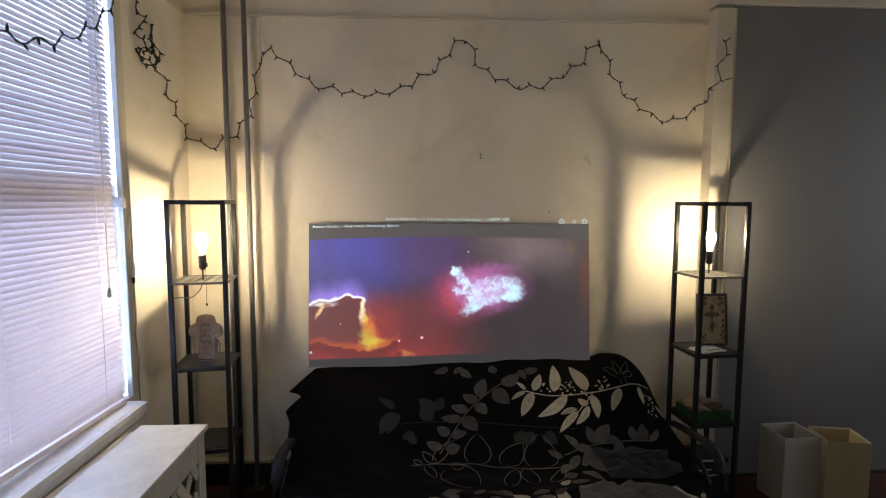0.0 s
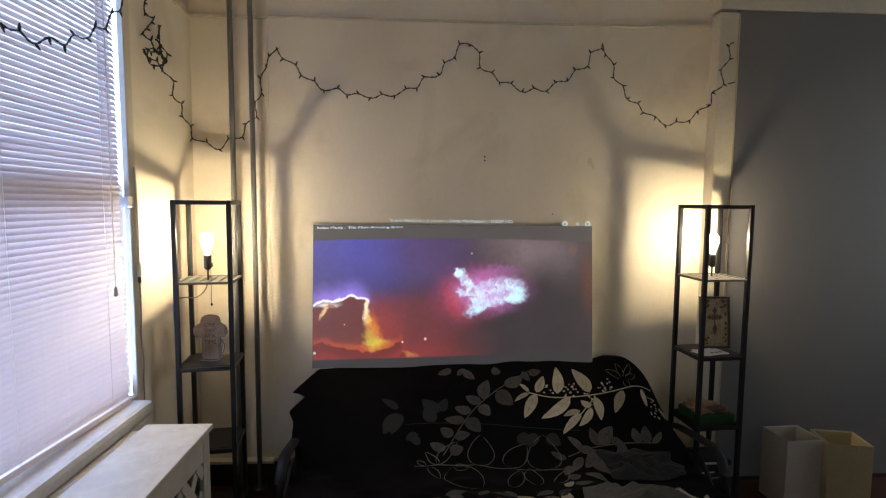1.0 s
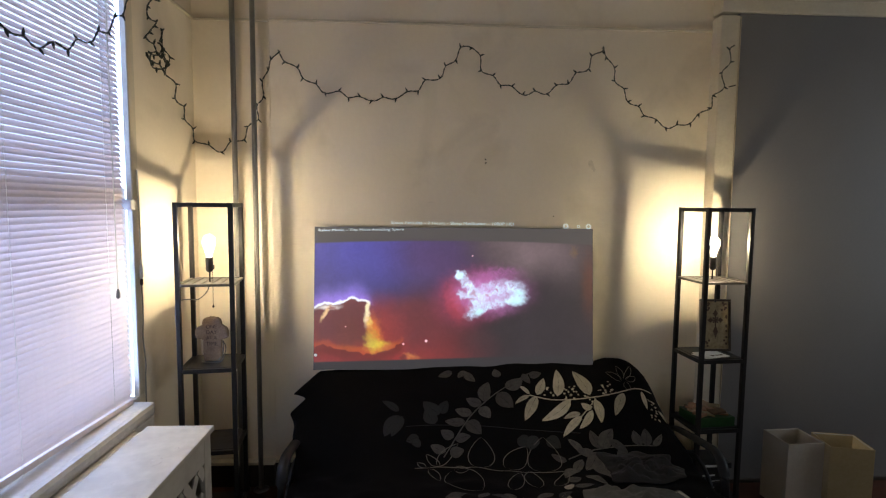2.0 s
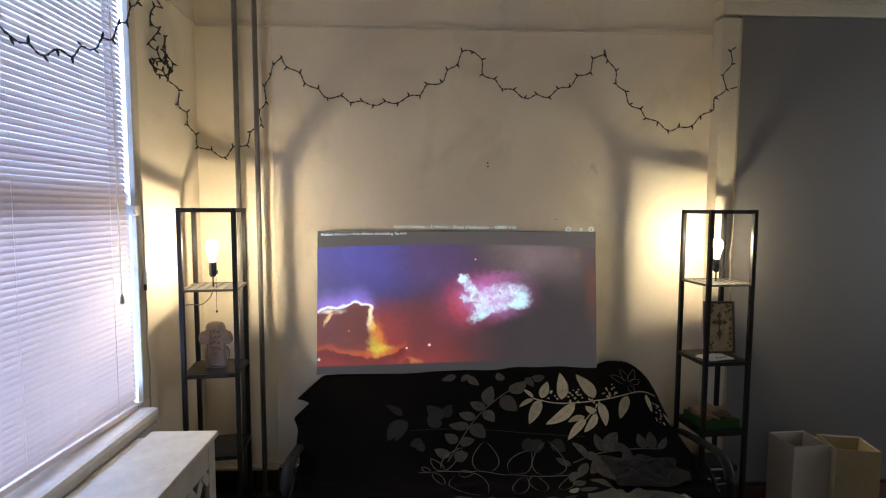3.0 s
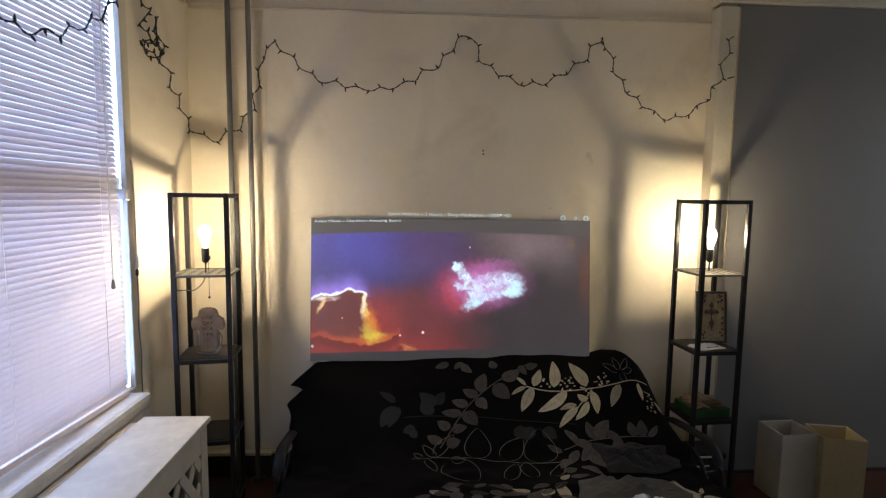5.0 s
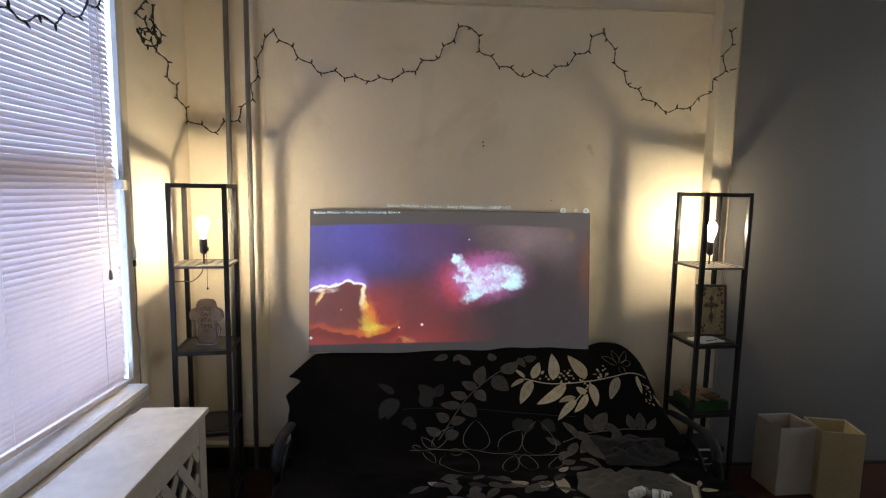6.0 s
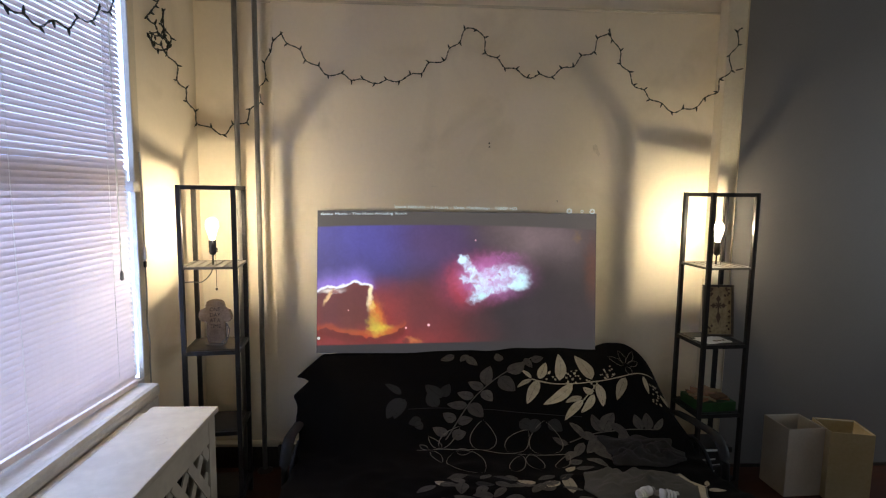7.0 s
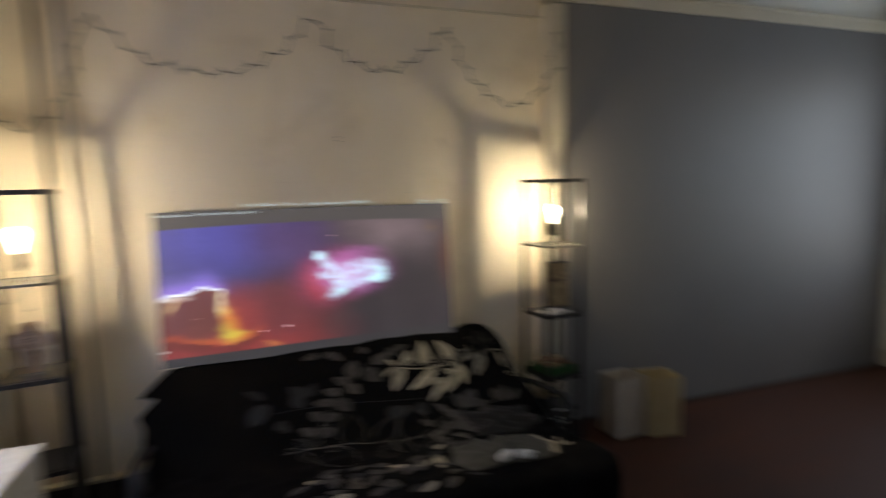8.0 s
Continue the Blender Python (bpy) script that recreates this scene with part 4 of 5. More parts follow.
    for x, y, a, b in ((280, 131, 7, 6), (305, 128, 6, 5), (322, 137, 5, 4), (276, 120, 8, 4)):
        layer("MIX", patch(x, y, a, b, 20, tiny_w), (0.40, 0.14, 0.22), 0.75)
    for x, y, r in ((156, 44, 2.6), (196, 49, 3.4), (55, 74, 1.6), (278, 197, 2.0)):
        layer("MIX", patch(x, y, r, r, 0, flat.outputs[0], 0.3), (1.0, 0.60, 0.65))
    lace2 = n.new("ShaderNodeMapRange")
    lace2.inputs["From Min"].default_value, lace2.inputs["From Max"].default_value = 0.35, 0.65
    lace2.inputs["To Min"].default_value, lace2.inputs["To Max"].default_value = 0.6, 1.35
    l.new(noise_tex(34, 10, rough_w).outputs["Fac"], lace2.inputs[0])
    fine_mul = n.new("ShaderNodeMix")
    fine_mul.data_type, fine_mul.blend_type = "RGBA", "MULTIPLY"
    fine_mul.inputs[0].default_value = 0.16
    l.new(state["c"], fine_mul.inputs[6])
    l.new(lace2.outputs[0], fine_mul.inputs[7])
    state["c"] = fine_mul.outputs[2]
    mul = n.new("ShaderNodeMix")
    mul.data_type, mul.blend_type = "RGBA", "MULTIPLY"
    mul.inputs[0].default_value = 0.22
    cloud = noise_tex(5.5, 10, rough_w)
    cr = n.new("ShaderNodeMapRange")
    cr.inputs["From Min"].default_value, cr.inputs["From Max"].default_value = 0.3, 0.7
    cr.inputs["To Min"].default_value, cr.inputs["To Max"].default_value = 0.45, 1.5
    l.new(cloud.outputs["Fac"], cr.inputs[0])
    l.new(state["c"], mul.inputs[6])
    l.new(cr.outputs[0], mul.inputs[7])
    state["c"] = mul.outputs[2]
    # grey bands of board above and below the picture, their faint light put into emission
    sep = n.new("ShaderNodeSeparateXYZ")
    l.new(flat.outputs[0], sep.inputs[0])
    tilt = math2("ADD", sep.outputs[2], math2("MULTIPLY", math2("MULTIPLY", math2("SUBTRACT", sep.outputs[0], 0.5), math2("SUBTRACT", sep.outputs[0], 0.5)), 0.09))
    top = n.new("ShaderNodeMapRange")
    top.inputs["From Min"].default_value, top.inputs["From Max"].default_value = 0.900, 0.912
    l.new(tilt, top.inputs[0])
    layer("MIX", top.outputs[0], (0.070, 0.062, 0.060))
    bot = n.new("ShaderNodeMapRange")
    bot.inputs["From Min"].default_value, bot.inputs["From Max"].default_value = 0.060, 0.050
    l.new(math2("SUBTRACT", sep.outputs[2], math2("MULTIPLY", sep.outputs[0], 0.045)), bot.inputs[0])
    layer("MIX", bot.outputs[0], (0.031, 0.029, 0.031))
    p.inputs["Base Color"].default_value = (0.05, 0.05, 0.052, 1)
    p.inputs["Roughness"].default_value = 0.8
    l.new(state["c"], p.inputs["Emission Color"])
    p.inputs["Emission Strength"].default_value = 1.02
    return m


def projection_board():
    W, H = 1.578, 0.797
    e = empty("projection_board", pose(-0.075, 2.852, 0.680, -6.0))
    part("panel", box(-W / 2, W / 2, 0.0012, 0.012, 0, H, 0.001), "board", e, "thin grey board")
    part("picture", box(-W / 2 + 0.002, W / 2 - 0.002, 0.0, 0.001, 0.002, H - 0.002), nebula(), e, "projected picture of a colourful space nebula")
    text_mesh("Relax Music - The Most Amazing Space", 0.019, pose(-W / 2 + 0.02, -0.0016, H - 0.026, 90) @ pose(0, 0, 0, 0, 0, 1.1), "text_glow", "projected_words", e, 0.475)
    bm = bmesh.new()
    bmesh.ops.create_circle(bm, cap_ends=True, segments=16, radius=0.008)
    bmesh.ops.transform(bm, verts=bm.verts, matrix=pose(-W / 2 + 0.012, -0.0014, 0.083, 90))
    part("pointer_dot", bm, "text_glow", e)
    tagged(e, "grey board leaning on the wall with a projected nebula picture", "projection board")
    # letters and marks of the picture that fall on the wall above the board
    s = empty("projected_title", pose(-0.444, 2.996, 1.478))
    text_mesh("Space Nebulas - 2 Hours - Sleep Meditation - 1080P HD", 0.024, pose(0, 0, 0.012, 90, 0.4), "text_glow", "title_words", s, 0.71)
    for i, x in enumerate((1.017, 1.092, 1.152)):
        bm = bmesh.new()
        r = 0.016 if i != 1 else 0.009
        rim = [(bm.verts.new((x + r * math.cos(k * 0.3927), -0.0006, 0.004 + r * math.sin(k * 0.3927))), bm.verts.new((x + r * 0.55 * math.cos(k * 0.3927), -0.0006, 0.004 + r * 0.55 * math.sin(k * 0.3927)))) for k in range(16)]
        for k in range(16):
            bm.faces.new((rim[k][0], rim[k][1], rim[(k + 1) % 16][1], rim[(k + 1) % 16][0]))
        part("projected_mark", bm, "text_glow", s)
    tagged(s, "projected white title words on the cream wall", "projection")


projection_board()


# ---- the string of fairy lights ----
def light_string(name, label, nails, seed, wiggle=0.021, gap=0.066, off=(0, -1, 0)):
    """A dark twisted wire hung in swags through a few nails, with small unlit bulbs along it."""
    rnd = random.Random(seed)
    line = spline(nails, 14)
    # even spacing, then a kink at every bulb
    pts, left = [line[0]], gap
    for a, b in zip(line, line[1:]):
        d = (b - a).length
        while d > 1e-6 and left <= d:
            a = a + (b - a) * (left / d)
            d -= left
            pts.append(a)
            left = gap
        left -= d
    pts.append(line[-1])
    o = Vector(off)
    e = empty(name, Matrix.Translation(pts[0]))
    kink = []
    for i, p in enumerate(pts):
        d = (pts[min(i + 1, len(pts) - 1)] - pts[max(i - 1, 0)]).normalized()
        out = d.cross(o).normalized()
        amount = 0.0 if i in (0, len(pts) - 1) else (1 if i % 2 else -1) * rnd.uniform(0.25, 1.0) * wiggle
        kink.append(p - pts[0] + out * amount + d * rnd.uniform(-0.3, 0.3) * wiggle + o * rnd.uniform(0.004, 0.010))
    curve = spline(kink, 4)
    for turn in (0, 1):
        wire = []
        for i in range(len(kink) - 1):
            for k in range(4):
                q = curve[i * 4 + k]
                a = (i * 4 + k) * 1.7 + turn * math.pi
                sag = Vector((0, 0, -(0.002 + 0.005 * math.sin(i * 5.1)) * math.sin(math.pi * k / 4)))
                wire.append(q + sag + Vector((math.cos(a), math.cos(a) * 0.3, math.sin(a))) * 0.0024)
        wire.append(kink[-1])
        part("wire", tube(wire, 0.0021, 5), "garland", e)
    for i, q in enumerate(kink[1:-1]):
        d = (kink[i + 2] - kink[i]).normalized()
        side = d.cross(o)
        side = side.normalized() * (-1 if i % 2 else 1) * (1 if rnd.random() < 0.85 else -1) + d * rnd.uniform(-0.8, 0.8) + o * rnd.uniform(-0.1, 0.5)
        side.normalize()
        part("bulb_holder", tube([q - side * 0.003, q + side * 0.007, q + side * 0.014], [0.0034, 0.0048, 0.0042], 6), "garland", e)
        part("mini_bulb", tube([q + side * 0.0142, q + side * 0.019, q + side * 0.024], [0.0032, 0.0030, 0.0008], 6), "garland", e)
    return tagged(e, label, "fairy lights", "strings of fairy lights")


WALL = 2.988
light_string("fairy_lights", "unlit dark green fairy lights pinned along the cream wall",
             [(-1.056, WALL, 2.435), (-0.84, WALL, 2.24), (-0.49, WALL, 2.185), (-0.2, WALL, 2.305), (-0.003, WALL, 2.485), (0.11, WALL, 2.325), (0.37, WALL, 2.24), (0.60, WALL, 2.335), (0.752, WALL, 2.50)], 1)
light_string("fairy_lights", "unlit dark green fairy lights hanging beside the wall casing",
             [(0.754, WALL, 2.50), (0.84, 2.975, 2.31), (0.97, 2.955, 2.14), (1.15, 2.945, 2.06), (1.32, 2.94, 2.135), (1.385, 2.895, 2.25), (1.425, 2.895, 2.39), (1.462, 2.896, 2.495)], 2)
light_string("fairy_lights", "unlit dark green fairy lights sagging behind the steam pipes",
             [(-1.058, WALL, 2.432), (-1.128, 2.965, 2.31), (-1.172, 2.961, 2.11), (-1.252, 2.961, 1.965), (-1.393, 2.961, 1.895), (-1.495, 2.945, 1.945), (-1.518, 2.85, 2.06), (-1.518, 2.72, 2.18), (-1.518, 2.64, 2.33), (-1.518, 2.63, 2.41)], 3, off=(0.7, -0.7, 0))
light_string("fairy_lights", "unlit dark green fairy lights swagged across the window blind",
             [(XL + 0.05, 2.50, 2.62), (XL + 0.06, 2.28, 2.46), (XL + 0.06, 2.12, 2.29), (XL + 0.06, 1.95, 2.165), (XL + 0.06, 1.74, 2.085), (XL + 0.06, 1.53, 2.10), (XL + 0.06, 1.25, 2.22), (XL + 0.06, 0.98, 2.46)], 4, wiggle=0.019, gap=0.070, off=(1, 0, 0))
light_string("fairy_lights", "doubled strand of unlit fairy lights by the window casing",
             [(XL + 0.012, 2.50, 2.62), (XL + 0.012, 2.57, 2.53), (XL + 0.012, 2.47, 2.47), (XL + 0.012, 2.57, 2.41), (XL + 0.012, 2.46, 2.355), (XL + 0.012, 2.58, 2.30), (XL + 0.012, 2.63, 2.33)], 5, gap=0.055, off=(1, 0, 0))
knot = [(XL + 0.022 + 0.012 * math.sin(k * 2.3), 2.545 + 0.088 * (1 + 0.16 * math.sin(k * 1.9)) * math.cos(k * 0.9), 2.256 + 0.027 * (1 + 0.25 * math.cos(k * 1.3)) * math.sin(k * 0.9)) for k in range(15)]
knot += [(XL + 0.02, 2.60, 2.285), (XL + 0.03, 2.585, 2.315), (XL + 0.02, 2.60, 2.36), (XL + 0.03, 2.575, 2.395), (XL + 0.02, 2.59, 2.41)]
light_string("fairy_lights", "tangled knot of spare unlit fairy lights on the wall", knot, 6, wiggle=0.004, gap=0.062, off=(1, 0, 0))
for q in ((-1.056, 2.43), (-0.002, 2.483), (0.753, 2.50)):
    nail = part("nail", lathe([(0.0018, 0), (0.0018, 0.016), (0.004, 0.0165), (0.004, 0.018)], 8), "socket")
    nail.matrix_basis = pose(q[0], 2.9995, q[1] - 0.004, 90)
    tagged(nail, "small nail in the cream wall", "nail", "nails in the wall")


# ---- leaf print of the blanket ----
def leaf_shape(x0, s0, x1, s1, width, lift, ribbon=0.0, n=9):
    """A pointed leaf from its base to its tip, laid on the blanket; with ribbon, its outline alone."""
    bm = bmesh.new()
    dx, ds = x1 - x0, s1 - s0
    ln = math.hypot(dx, ds)
    tx, ts = dx / ln, ds / ln
    bend = 0.06 * ln * math.sin(x0 * 40 + s0 * 31)

    def at(f, side, w):
        b = bend * math.sin(math.pi * f)
        return on_blanket(x0 + dx * f - ts * (side * w + b), s0 + ds * f + tx * (side * w + b), lift)
    rows = []
    for k in range(n + 1):
        f = k / n
        w = width / 2 * math.sin(math.pi * f ** 0.8) ** 0.75 * (1.0 - 0.15 * f) + 0.0004
        rows.append((f, w))
    if ribbon:
        for side in (-1, 1):
            a = [(bm.verts.new(at(f, side, w)), bm.verts.new(at(f, side, max(0.0, w - ribbon)))) for f, w in rows]
            for p, q in zip(a, a[1:]):
                bm.faces.new((p[0], q[0], q[1], p[1]))
    else:
        for side in (-1, 1):
            a = [[bm.verts.new(at(f, side, g)) for g in (w, w * 0.5, min(w * 0.5, 0.0004))] for f, w in rows]
            for p, q in zip(a, a[1:]):
                for k in range(2):
                    bm.faces.new((p[k], q[k], q[k + 1], p[k + 1]))
    bmesh.ops.recalc_face_normals(bm, faces=bm.faces[:])
    return bm


def stem(points, width, lift):
    bm = bmesh.new()
    pts = spline([(x, s, 0) for x, s in points], 10)
    row = []
    for i, p in enumerate(pts):
        d = (pts[min(i + 1, len(pts) - 1)] - pts[max(i - 1, 0)]).normalized()
        row.append((bm.verts.new(on_blanket(p.x - d.y * width, p.y + d.x * width, lift)), bm.verts.new(on_blanket(p.x + d.y * width, p.y - d.x * width, lift))))
    for p, q in zip(row, row[1:]):
        bm.faces.new((p[0], q[0], q[1], p[1]))
    return bm


CREAM = [(0.462, 0.253, 0.488, 0.073, 0.066), (0.641, 0.248, 0.578, 0.082, 0.081), (0.354, 0.243, 0.407, 0.134, 0.051), (0.35, 0.252, 0.269, 0.387, 0.059), (0.53, 0.275, 0.354, 0.392, 0.059), (0.313, 0.238, 0.263, 0.181, 0.023), (0.312, 0.245, 0.23, 0.29, 0.025), (0.667, 0.276, 0.665, 0.406, 0.053), (0.831, 0.234, 0.749, 0.367, 0.053), (0.628, 0.331, 0.582, 0.294, 0.043), (0.633, 0.337, 0.542, 0.439, 0.041), (0.565, 0.354, 0.472, 0.381, 0.033), (0.568, 0.368, 0.45, 0.478, 0.041), (0.94, 0.208, 0.935, 0.322, 0.028), (1.005, 0.299, 1.026, 0.375, 0.023)]
GREY = [(0.062, 0.275, 0.099, 0.151, 0.074), (0.051, 0.288, -0.029, 0.254, 0.056), (-0.004, 0.339, -0.09, 0.315, 0.056), (0.039, 0.31, 0.091, 0.369, 0.066), (-0.041, 0.384, -0.147, 0.381, 0.053), (-0.035, 0.385, 0.037, 0.454, 0.079), (-0.103, 0.47, -0.169, 0.433, 0.059), (-0.096, 0.486, -0.018, 0.464, 0.053), (-0.146, 0.543, -0.222, 0.511, 0.056), (-0.126, 0.559, -0.056, 0.534, 0.064), (0.189, 0.198, 0.289, 0.134, 0.079), (0.139, 0.23, 0.218, 0.311, 0.094), (-0.095, 0.062, -0.174, 0.099, 0.051), (-0.015, 0.065, -0.066, 0.112, 0.041), (-0.023, 0.075, 0.028, 0.144, 0.053), (0.159, 0.118, 0.143, 0.055, 0.053), (0.296, 0.1, 0.326, 0.17, 0.046), (0.33, 0.125, 0.4, 0.095, 0.053)]
LOW_GREY = [(0.628, 0.542, 0.594, 0.447, 0.059), (0.635, 0.542, 0.714, 0.438, 0.074), (0.585, 0.571, 0.502, 0.553, 0.051), (0.605, 0.562, 0.519, 0.673, 0.071), (0.63, 0.562, 0.589, 0.73, 0.076), (0.743, 0.528, 0.712, 0.662, 0.053), (0.833, 0.529, 0.822, 0.446, 0.056), (0.863, 0.53, 0.886, 0.437, 0.059), (0.897, 0.533, 0.965, 0.463, 0.033), (0.405, 0.762, 0.475, 0.738, 0.051), (0.416, 0.834, 0.505, 0.83, 0.051)]
DARK = [(-0.383, 0.32, -0.472, 0.251, 0.043), (-0.382, 0.343, -0.451, 0.464, 0.076), (-0.364, 0.35, -0.415, 0.465, 0.064), (-0.17, 0.341, -0.258, 0.266, 0.076), (-0.164, 0.338, -0.128, 0.264, 0.059), (-0.196, 0.397, -0.242, 0.304, 0.076), (-0.28, 0.466, -0.342, 0.492, 0.056), (-0.27, 0.49, -0.312, 0.508, 0.051), (0.216, 0.483, 0.283, 0.524, 0.076), (0.363, 0.485, 0.428, 0.535, 0.076), (0.316, 0.472, 0.268, 0.545, 0.064)]
LINES = [(0.006, 0.641, 0.034, 0.469, 0.142), (0.136, 0.649, 0.256, 0.527, 0.112), (0.308, 0.691, 0.345, 0.478, 0.178), (-0.18, 0.629, -0.245, 0.557, 0.043), (-0.192, 0.628, -0.084, 0.502, 0.061), (-0.246, 0.628, -0.288, 0.6, 0.031), (-0.11, 0.642, -0.04, 0.646, 0.051), (-0.231, 0.647, -0.183, 0.742, 0.051), (0.13, 0.852, 0.202, 0.684, 0.076), (0.261, 0.821, 0.246, 0.666, 0.089), (0.335, 0.811, 0.426, 0.689, 0.059), (-0.119, 0.642, 0.003, 0.843, 0.19)]
SMALL_LINES = [(0.838, 0.161, 0.763, 0.102, 0.041), (0.848, 0.148, 0.833, 0.061, 0.038), (0.858, 0.148, 0.92, 0.047, 0.033), (0.866, 0.158, 0.93, 0.118, 0.038), (0.856, 0.167, 0.875, 0.22, 0.038)]
SEAT = [(-0.22, 0.97, -0.30, 1.03, 0.05), (-0.20, 0.96, -0.13, 1.02, 0.05), (-0.10, 0.98, -0.12, 1.07, 0.06), (-0.02, 1.0, -0.06, 1.09, 0.05), (0.03, 0.98, 0.10, 1.03, 0.05), (0.12, 0.96, 0.20, 0.99, 0.05), (0.24, 0.98, 0.17, 1.06, 0.05)]
rnd = random.Random(44)
SEAT_MORE = []
for k in range(34):
    cx, cs, ang = -0.15 + 0.55 * (k % 17) / 16 + rnd.uniform(-0.03, 0.03), (0.985, 1.13)[k // 17] + rnd.uniform(-0.05, 0.05), rnd.uniform(-0.9, 0.9) + (0 if k % 2 else math.pi)
    SEAT_MORE.append((cx, cs, cx + 0.085 * math.cos(ang), cs + 0.085 * math.sin(ang), rnd.uniform(0.035, 0.05)))
WORN = [(0.52, 0.60, 0.46, 0.70, 0.05), (0.56, 0.64, 0.62, 0.76, 0.055), (0.47, 0.66, 0.40, 0.74, 0.05), (0.68, 0.50, 0.76, 0.57, 0.05), (0.50, 0.72, 0.58, 0.80, 0.05), (0.44, 0.61, 0.37, 0.57, 0.04), (0.53, 0.56, 0.47, 0.49, 0.04), (0.30, 0.90, 0.22, 0.94, 0.05), (0.14, 0.90, 0.07, 0.93, 0.05), (0.02, 0.88, -0.03, 0.95, 0.045), (-0.10, 0.88, -0.17, 0.92, 0.05)]
for rows, mat, ribbon in ((WORN, "leaf_grey", 0), (CREAM, "leaf_cream", 0), (GREY, "leaf_grey", 0), (LOW_GREY, "leaf_grey", 0), (DARK, "leaf_dark", 0), (LINES, "leaf_line", 0.0035), (SMALL_LINES, "leaf_line", 0.003), (SEAT, "leaf_grey", 0), (SEAT_MORE[::10], "leaf_cream", 0), (SEAT_MORE[1::5] + SEAT_MORE[2::5], "leaf_grey", 0), (SEAT_MORE[3::5], "leaf_dark", 0), ([(0.345, 0.90, 0.335, 1.06, 0.06), (0.31, 0.95, 0.20, 1.02, 0.05), (0.86, 1.05, 0.93, 1.0, 0.03), (0.90, 1.06, 0.98, 1.05, 0.025), (0.93, 1.0, 0.96, 0.94, 0.02), (0.37, 0.86, 0.42, 0.80, 0.04)], "leaf_cream", 0)):
    for k, row in enumerate(rows):
        part("printed_leaf", leaf_shape(*row, 0.0030 + 0.0003 * (k % 4), ribbon), mat, cover)
for pts, mat, w in (([(0.312, 0.243), (0.451, 0.274), (0.665, 0.259), (0.791, 0.233), (1.005, 0.173)], "leaf_cream", 0.003), ([(0.661, 0.276), (0.568, 0.37)], "leaf_cream", 0.0025),
                    ([(-0.159, 0.577), (-0.035, 0.385), (0.061, 0.285), (0.202, 0.18), (0.334, 0.097)], "leaf_grey", 0.003), ([(0.451, 0.597), (0.596, 0.549), (0.775, 0.528), (0.898, 0.53)], "leaf_grey", 0.003),
                    ([(-0.299, 0.639), (-0.143, 0.629), (0.007, 0.636), (0.142, 0.664), (0.311, 0.687), (0.426, 0.689)], "leaf_line", 0.002), ([(-0.344, 0.409), (-0.16, 0.403), (0.05, 0.412), (0.295, 0.44), (0.541, 0.461)], "leaf_dark", 0.002)):
    part("printed_stem", stem(pts, w, 0.0026), mat, cover)
rnd = random.Random(21)
for cx, cs in ((0.413, 0.231), (0.524, 0.239), (0.639, 0.282), (0.706, 0.226), (0.747, 0.197), (0.984, 0.278), (0.971, 0.347), (0.56, 0.225)):
    for i in range(9):
        px, ps, r = cx + rnd.uniform(-0.028, 0.028), cs + rnd.uniform(-0.035, 0.035), rnd.uniform(0.004, 0.007)
        bm = bmesh.new()
        bm.faces.new([bm.verts.new(on_blanket(px + r * math.cos(k * math.tau / 8), ps + r * math.sin(k * math.tau / 8), 0.003 + 0.0002 * (i % 3))) for k in range(8)])
        bmesh.ops.recalc_face_normals(bm, faces=bm.faces[:])
        part("printed_berry", bm, "leaf_cream", cover)


# ---- things lying on the couch ----
def crumpled(name, x0, x1, s0, s1, height, mat, label, category, seed, n=44, rag=0.3, hem=""):
    """A heap of cloth on the blanket: high in the middle, folded, thin at its ragged edge."""
    bm = bmesh.new()
    grid = []
    for j in range(n + 1):
        row = []
        for i in range(n + 1):
            u, v = i / n * 2 - 1, j / n * 2 - 1
            r = (1 + rag * noise.noise((u * 1.7, v * 1.7, seed))) * (1 - 0.16 * abs(u * v))
            x, s = (x0 + x1) / 2 + u * r * (x1 - x0) / 2, (s0 + s1) / 2 + v * r * (s1 - s0) / 2
            edge = max(0.0, 1 - min(1.0, (u * u * u * u + v * v * v * v) ** 0.5))
            fold = abs(noise.noise((u * 2.6 + seed, v * 2.2, 3))) * 1.1 + 0.45 + 0.5 * abs(noise.noise((u * 4.5 + v * 2, v * 4 - u, seed + 2)))
            row.append(bm.verts.new(on_blanket(x, s, 0.006 + height * edge * fold)))
        grid.append(row)
    for j in range(n):
        for i in range(n):
            bm.faces.new((grid[j][i], grid[j + 1][i], grid[j + 1][i + 1], grid[j][i + 1]))
    edge_rows = [[v.co.copy() for v in row[n - 4:n]] for row in grid[3:]]
    bmesh.ops.recalc_face_normals(bm, faces=bm.faces[:])
    ob = part(name, bm, mat, smooth=True)
    sol = ob.modifiers.new("thick", "SOLIDIFY")
    sol.thickness, sol.offset = 0.004, -1
    if hem:
        bm = bmesh.new()
        lifted = [[bm.verts.new(p + Vector((0, 0, 0.003))) for p in row] for row in edge_rows]
        for p, q in zip(lifted, lifted[1:]):
            for k in range(len(p) - 1):
                bm.faces.new((p[k], q[k], q[k + 1], p[k + 1]))
        bmesh.ops.recalc_face_normals(bm, faces=bm.faces[:])
        part("hem", bm, hem, ob, "cream woven hem", True)
    return tagged(ob, label, category)


crumpled("folded_throw", 0.40, 0.905, 0.86, 1.15, 0.05, "grey_cloth", "smooth grey folded throw lying on the couch seat", "throw", 2.0, rag=0.04, hem="leaf_cream")
crumpled("crumpled_garment", 0.60, 0.98, 0.57, 0.80, 0.05, "dark_cloth", "crumpled dark grey garment on the couch seat", "garment", 5.0)


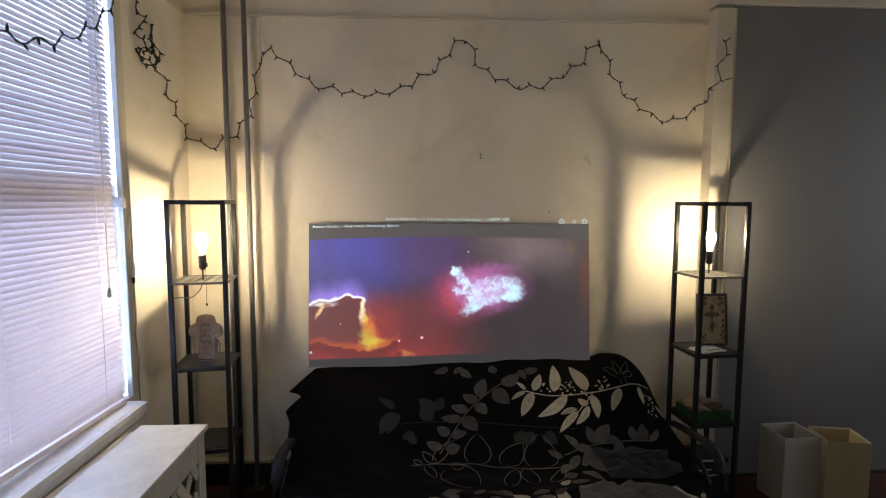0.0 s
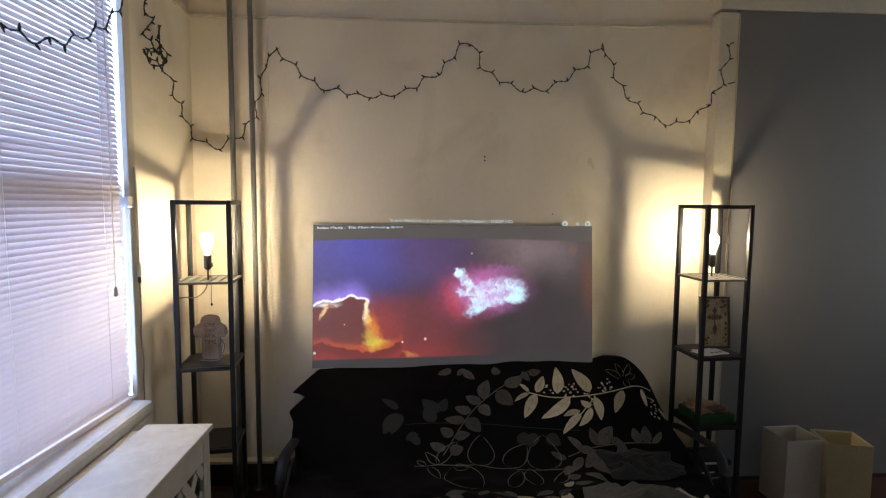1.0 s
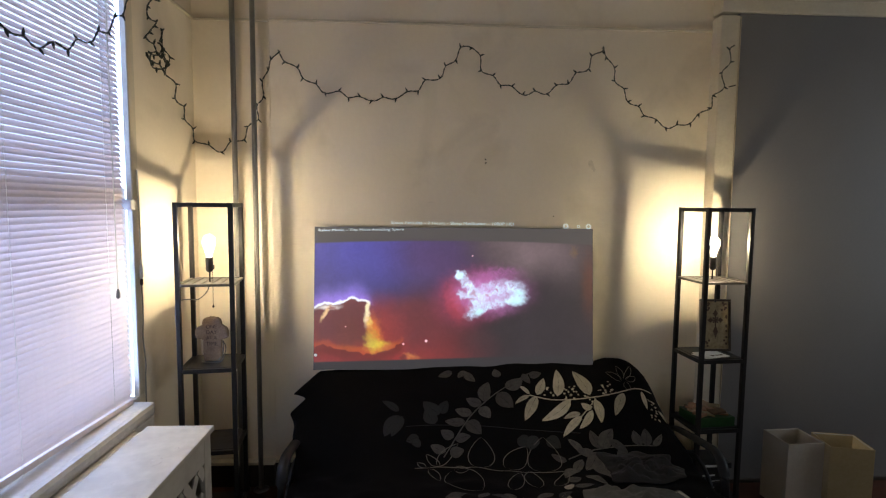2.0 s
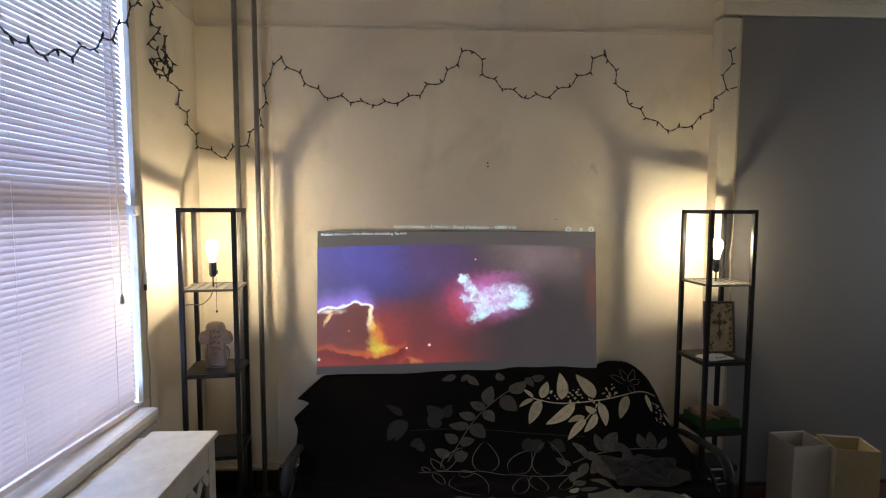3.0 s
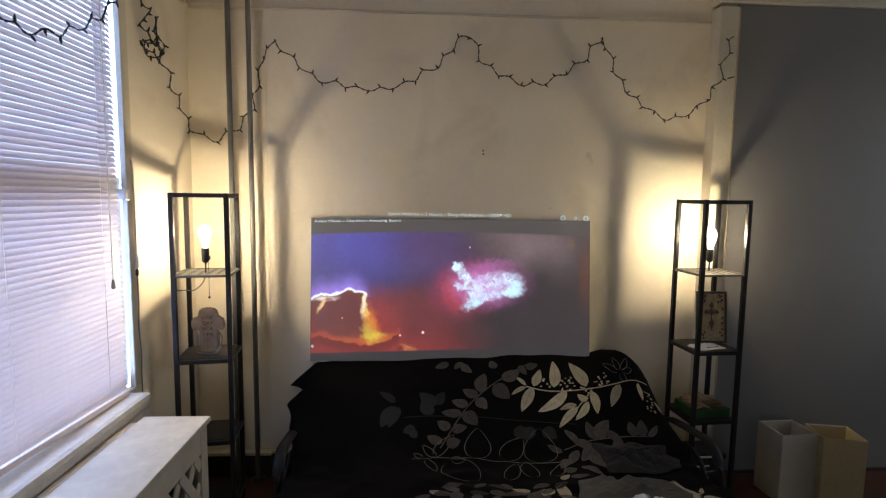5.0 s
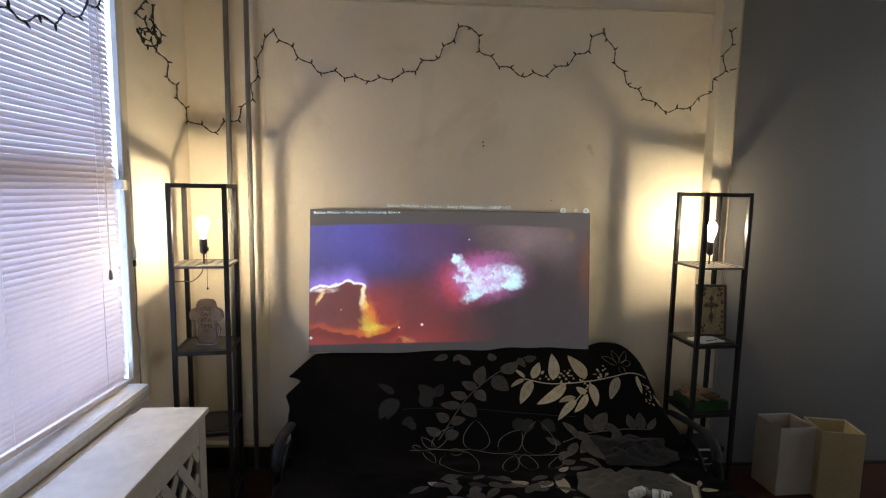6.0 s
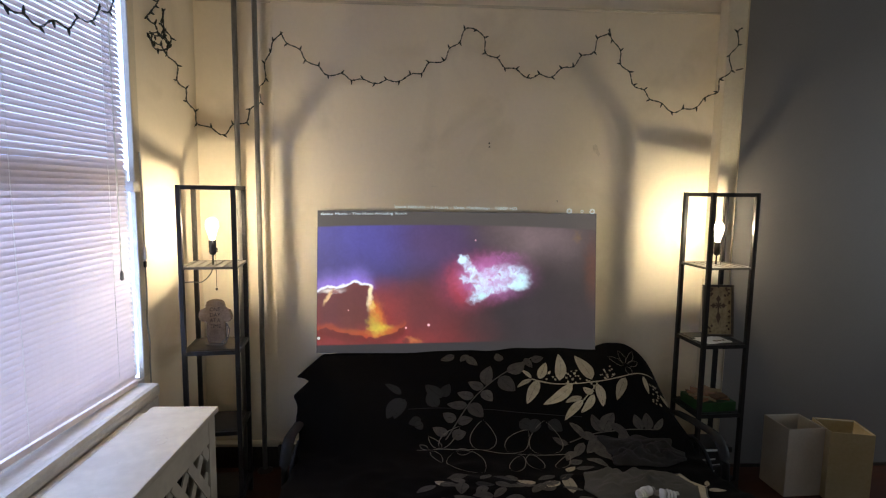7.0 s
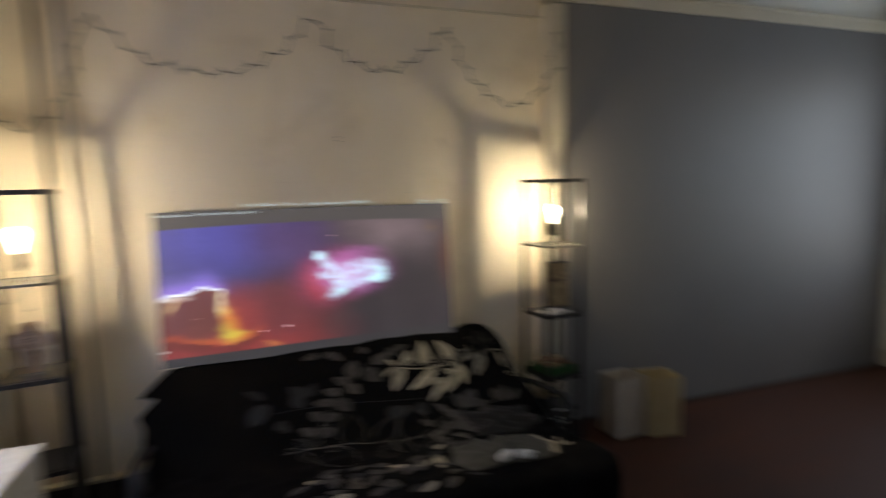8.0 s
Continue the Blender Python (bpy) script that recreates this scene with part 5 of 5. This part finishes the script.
def spiral_bulb(x, y, z, turn, tilt):
    """A compact fluorescent lamp lying on its side."""
    e = empty("spiral_bulb", pose(x, y, z, 0, tilt, turn))
    e.scale = (0.78, 0.78, 0.78)
    coil = []
    for k in range(61):
        a = k / 60 * math.tau * 3.6
        r = 0.0215 * (0.75 + 0.25 * math.sin(math.pi * min(1, k / 40 + 0.2)))
        coil.append((r * math.cos(a), r * math.sin(a), 0.03 + 0.055 * k / 60))
    part("glass_spiral", tube(coil, 0.0062, 8), "cfl_glass", e, "", True)
    part("ballast", lathe([(0.012, 0), (0.023, 0.006), (0.024, 0.022), (0.018, 0.03)], 18, at=(0, 0, -0.003)), "paper", e, "white plastic base", True)
    part("screw_cap", lathe([(0.005, -0.026), (0.0125, -0.022), (0.0135, -0.006), (0.012, -0.003)], 16), "pipe", e, "", True)
    tagged(e, "unlit white spiral bulb lying on the grey throw", "bulb", "spiral bulbs")


p1, p2 = on_blanket(0.592, 1.10, 0.05), on_blanket(0.672, 1.12, 0.05)
spiral_bulb(p1.x + 0.03, p1.y - 0.03, p1.z - 0.006, 25, -90)
spiral_bulb(p2.x - 0.025, p2.y - 0.035, p2.z - 0.006, -15, 92)

# nails, hook and chips on the wall
for x, z in ((0.097, 1.862), (0.098, 1.842)):
    nail = part("wall_plug", lathe([(0.004, 0), (0.005, 0.002), (0.002, 0.004)], 8), "socket")
    nail.matrix_basis = pose(x, 2.9995, z, 90)
    tagged(nail, "small dark screw in the cream wall", "screw", "screws in the wall")
hook = part("wall_hook", tube([(0, 0, 0), (0.012, -0.012, 0.001), (0.03, -0.014, 0.006)], 0.0035, 6), "socket")
hook.matrix_basis = pose(1.452, 2.905, 2.278)
tagged(hook, "small dark hook on the cream casing", "hook")


def wall_mark(x, z, w, h, turn, mat, label, seed):
    """An uneven flat mark rubbed into the cream wall."""
    rnd = random.Random(seed)
    bm = bmesh.new()
    ca, sa = math.cos(radians(turn)), math.sin(radians(turn))
    pts = []
    for k in range(14):
        a, q = k * math.tau / 14, rnd.uniform(0.6, 1.1)
        px, pz = w / 2 * q * math.cos(a), h / 2 * q * math.sin(a)
        pts.append(bm.verts.new((px * ca - pz * sa, 0, px * sa + pz * ca)))
    bm.faces.new(pts)
    ob = part("wall_mark", bm, mat)
    ob.matrix_basis = pose(x, YB - 0.0006, z)
    tagged(ob, label, "mark", "marks on the wall", kind="structure")


wall_mark(0.717, 1.835, 0.035, 0.085, 28, "scuff", "brown rubbed smear on the cream wall", 1)
wall_mark(-0.215, 1.615, 0.045, 0.004, 4, "scuff", "thin brown scratch on the cream wall", 2)
wall_mark(0.50, 1.54, 0.008, 0.009, 0, "engraved", "small dark chip in the cream wall", 3)
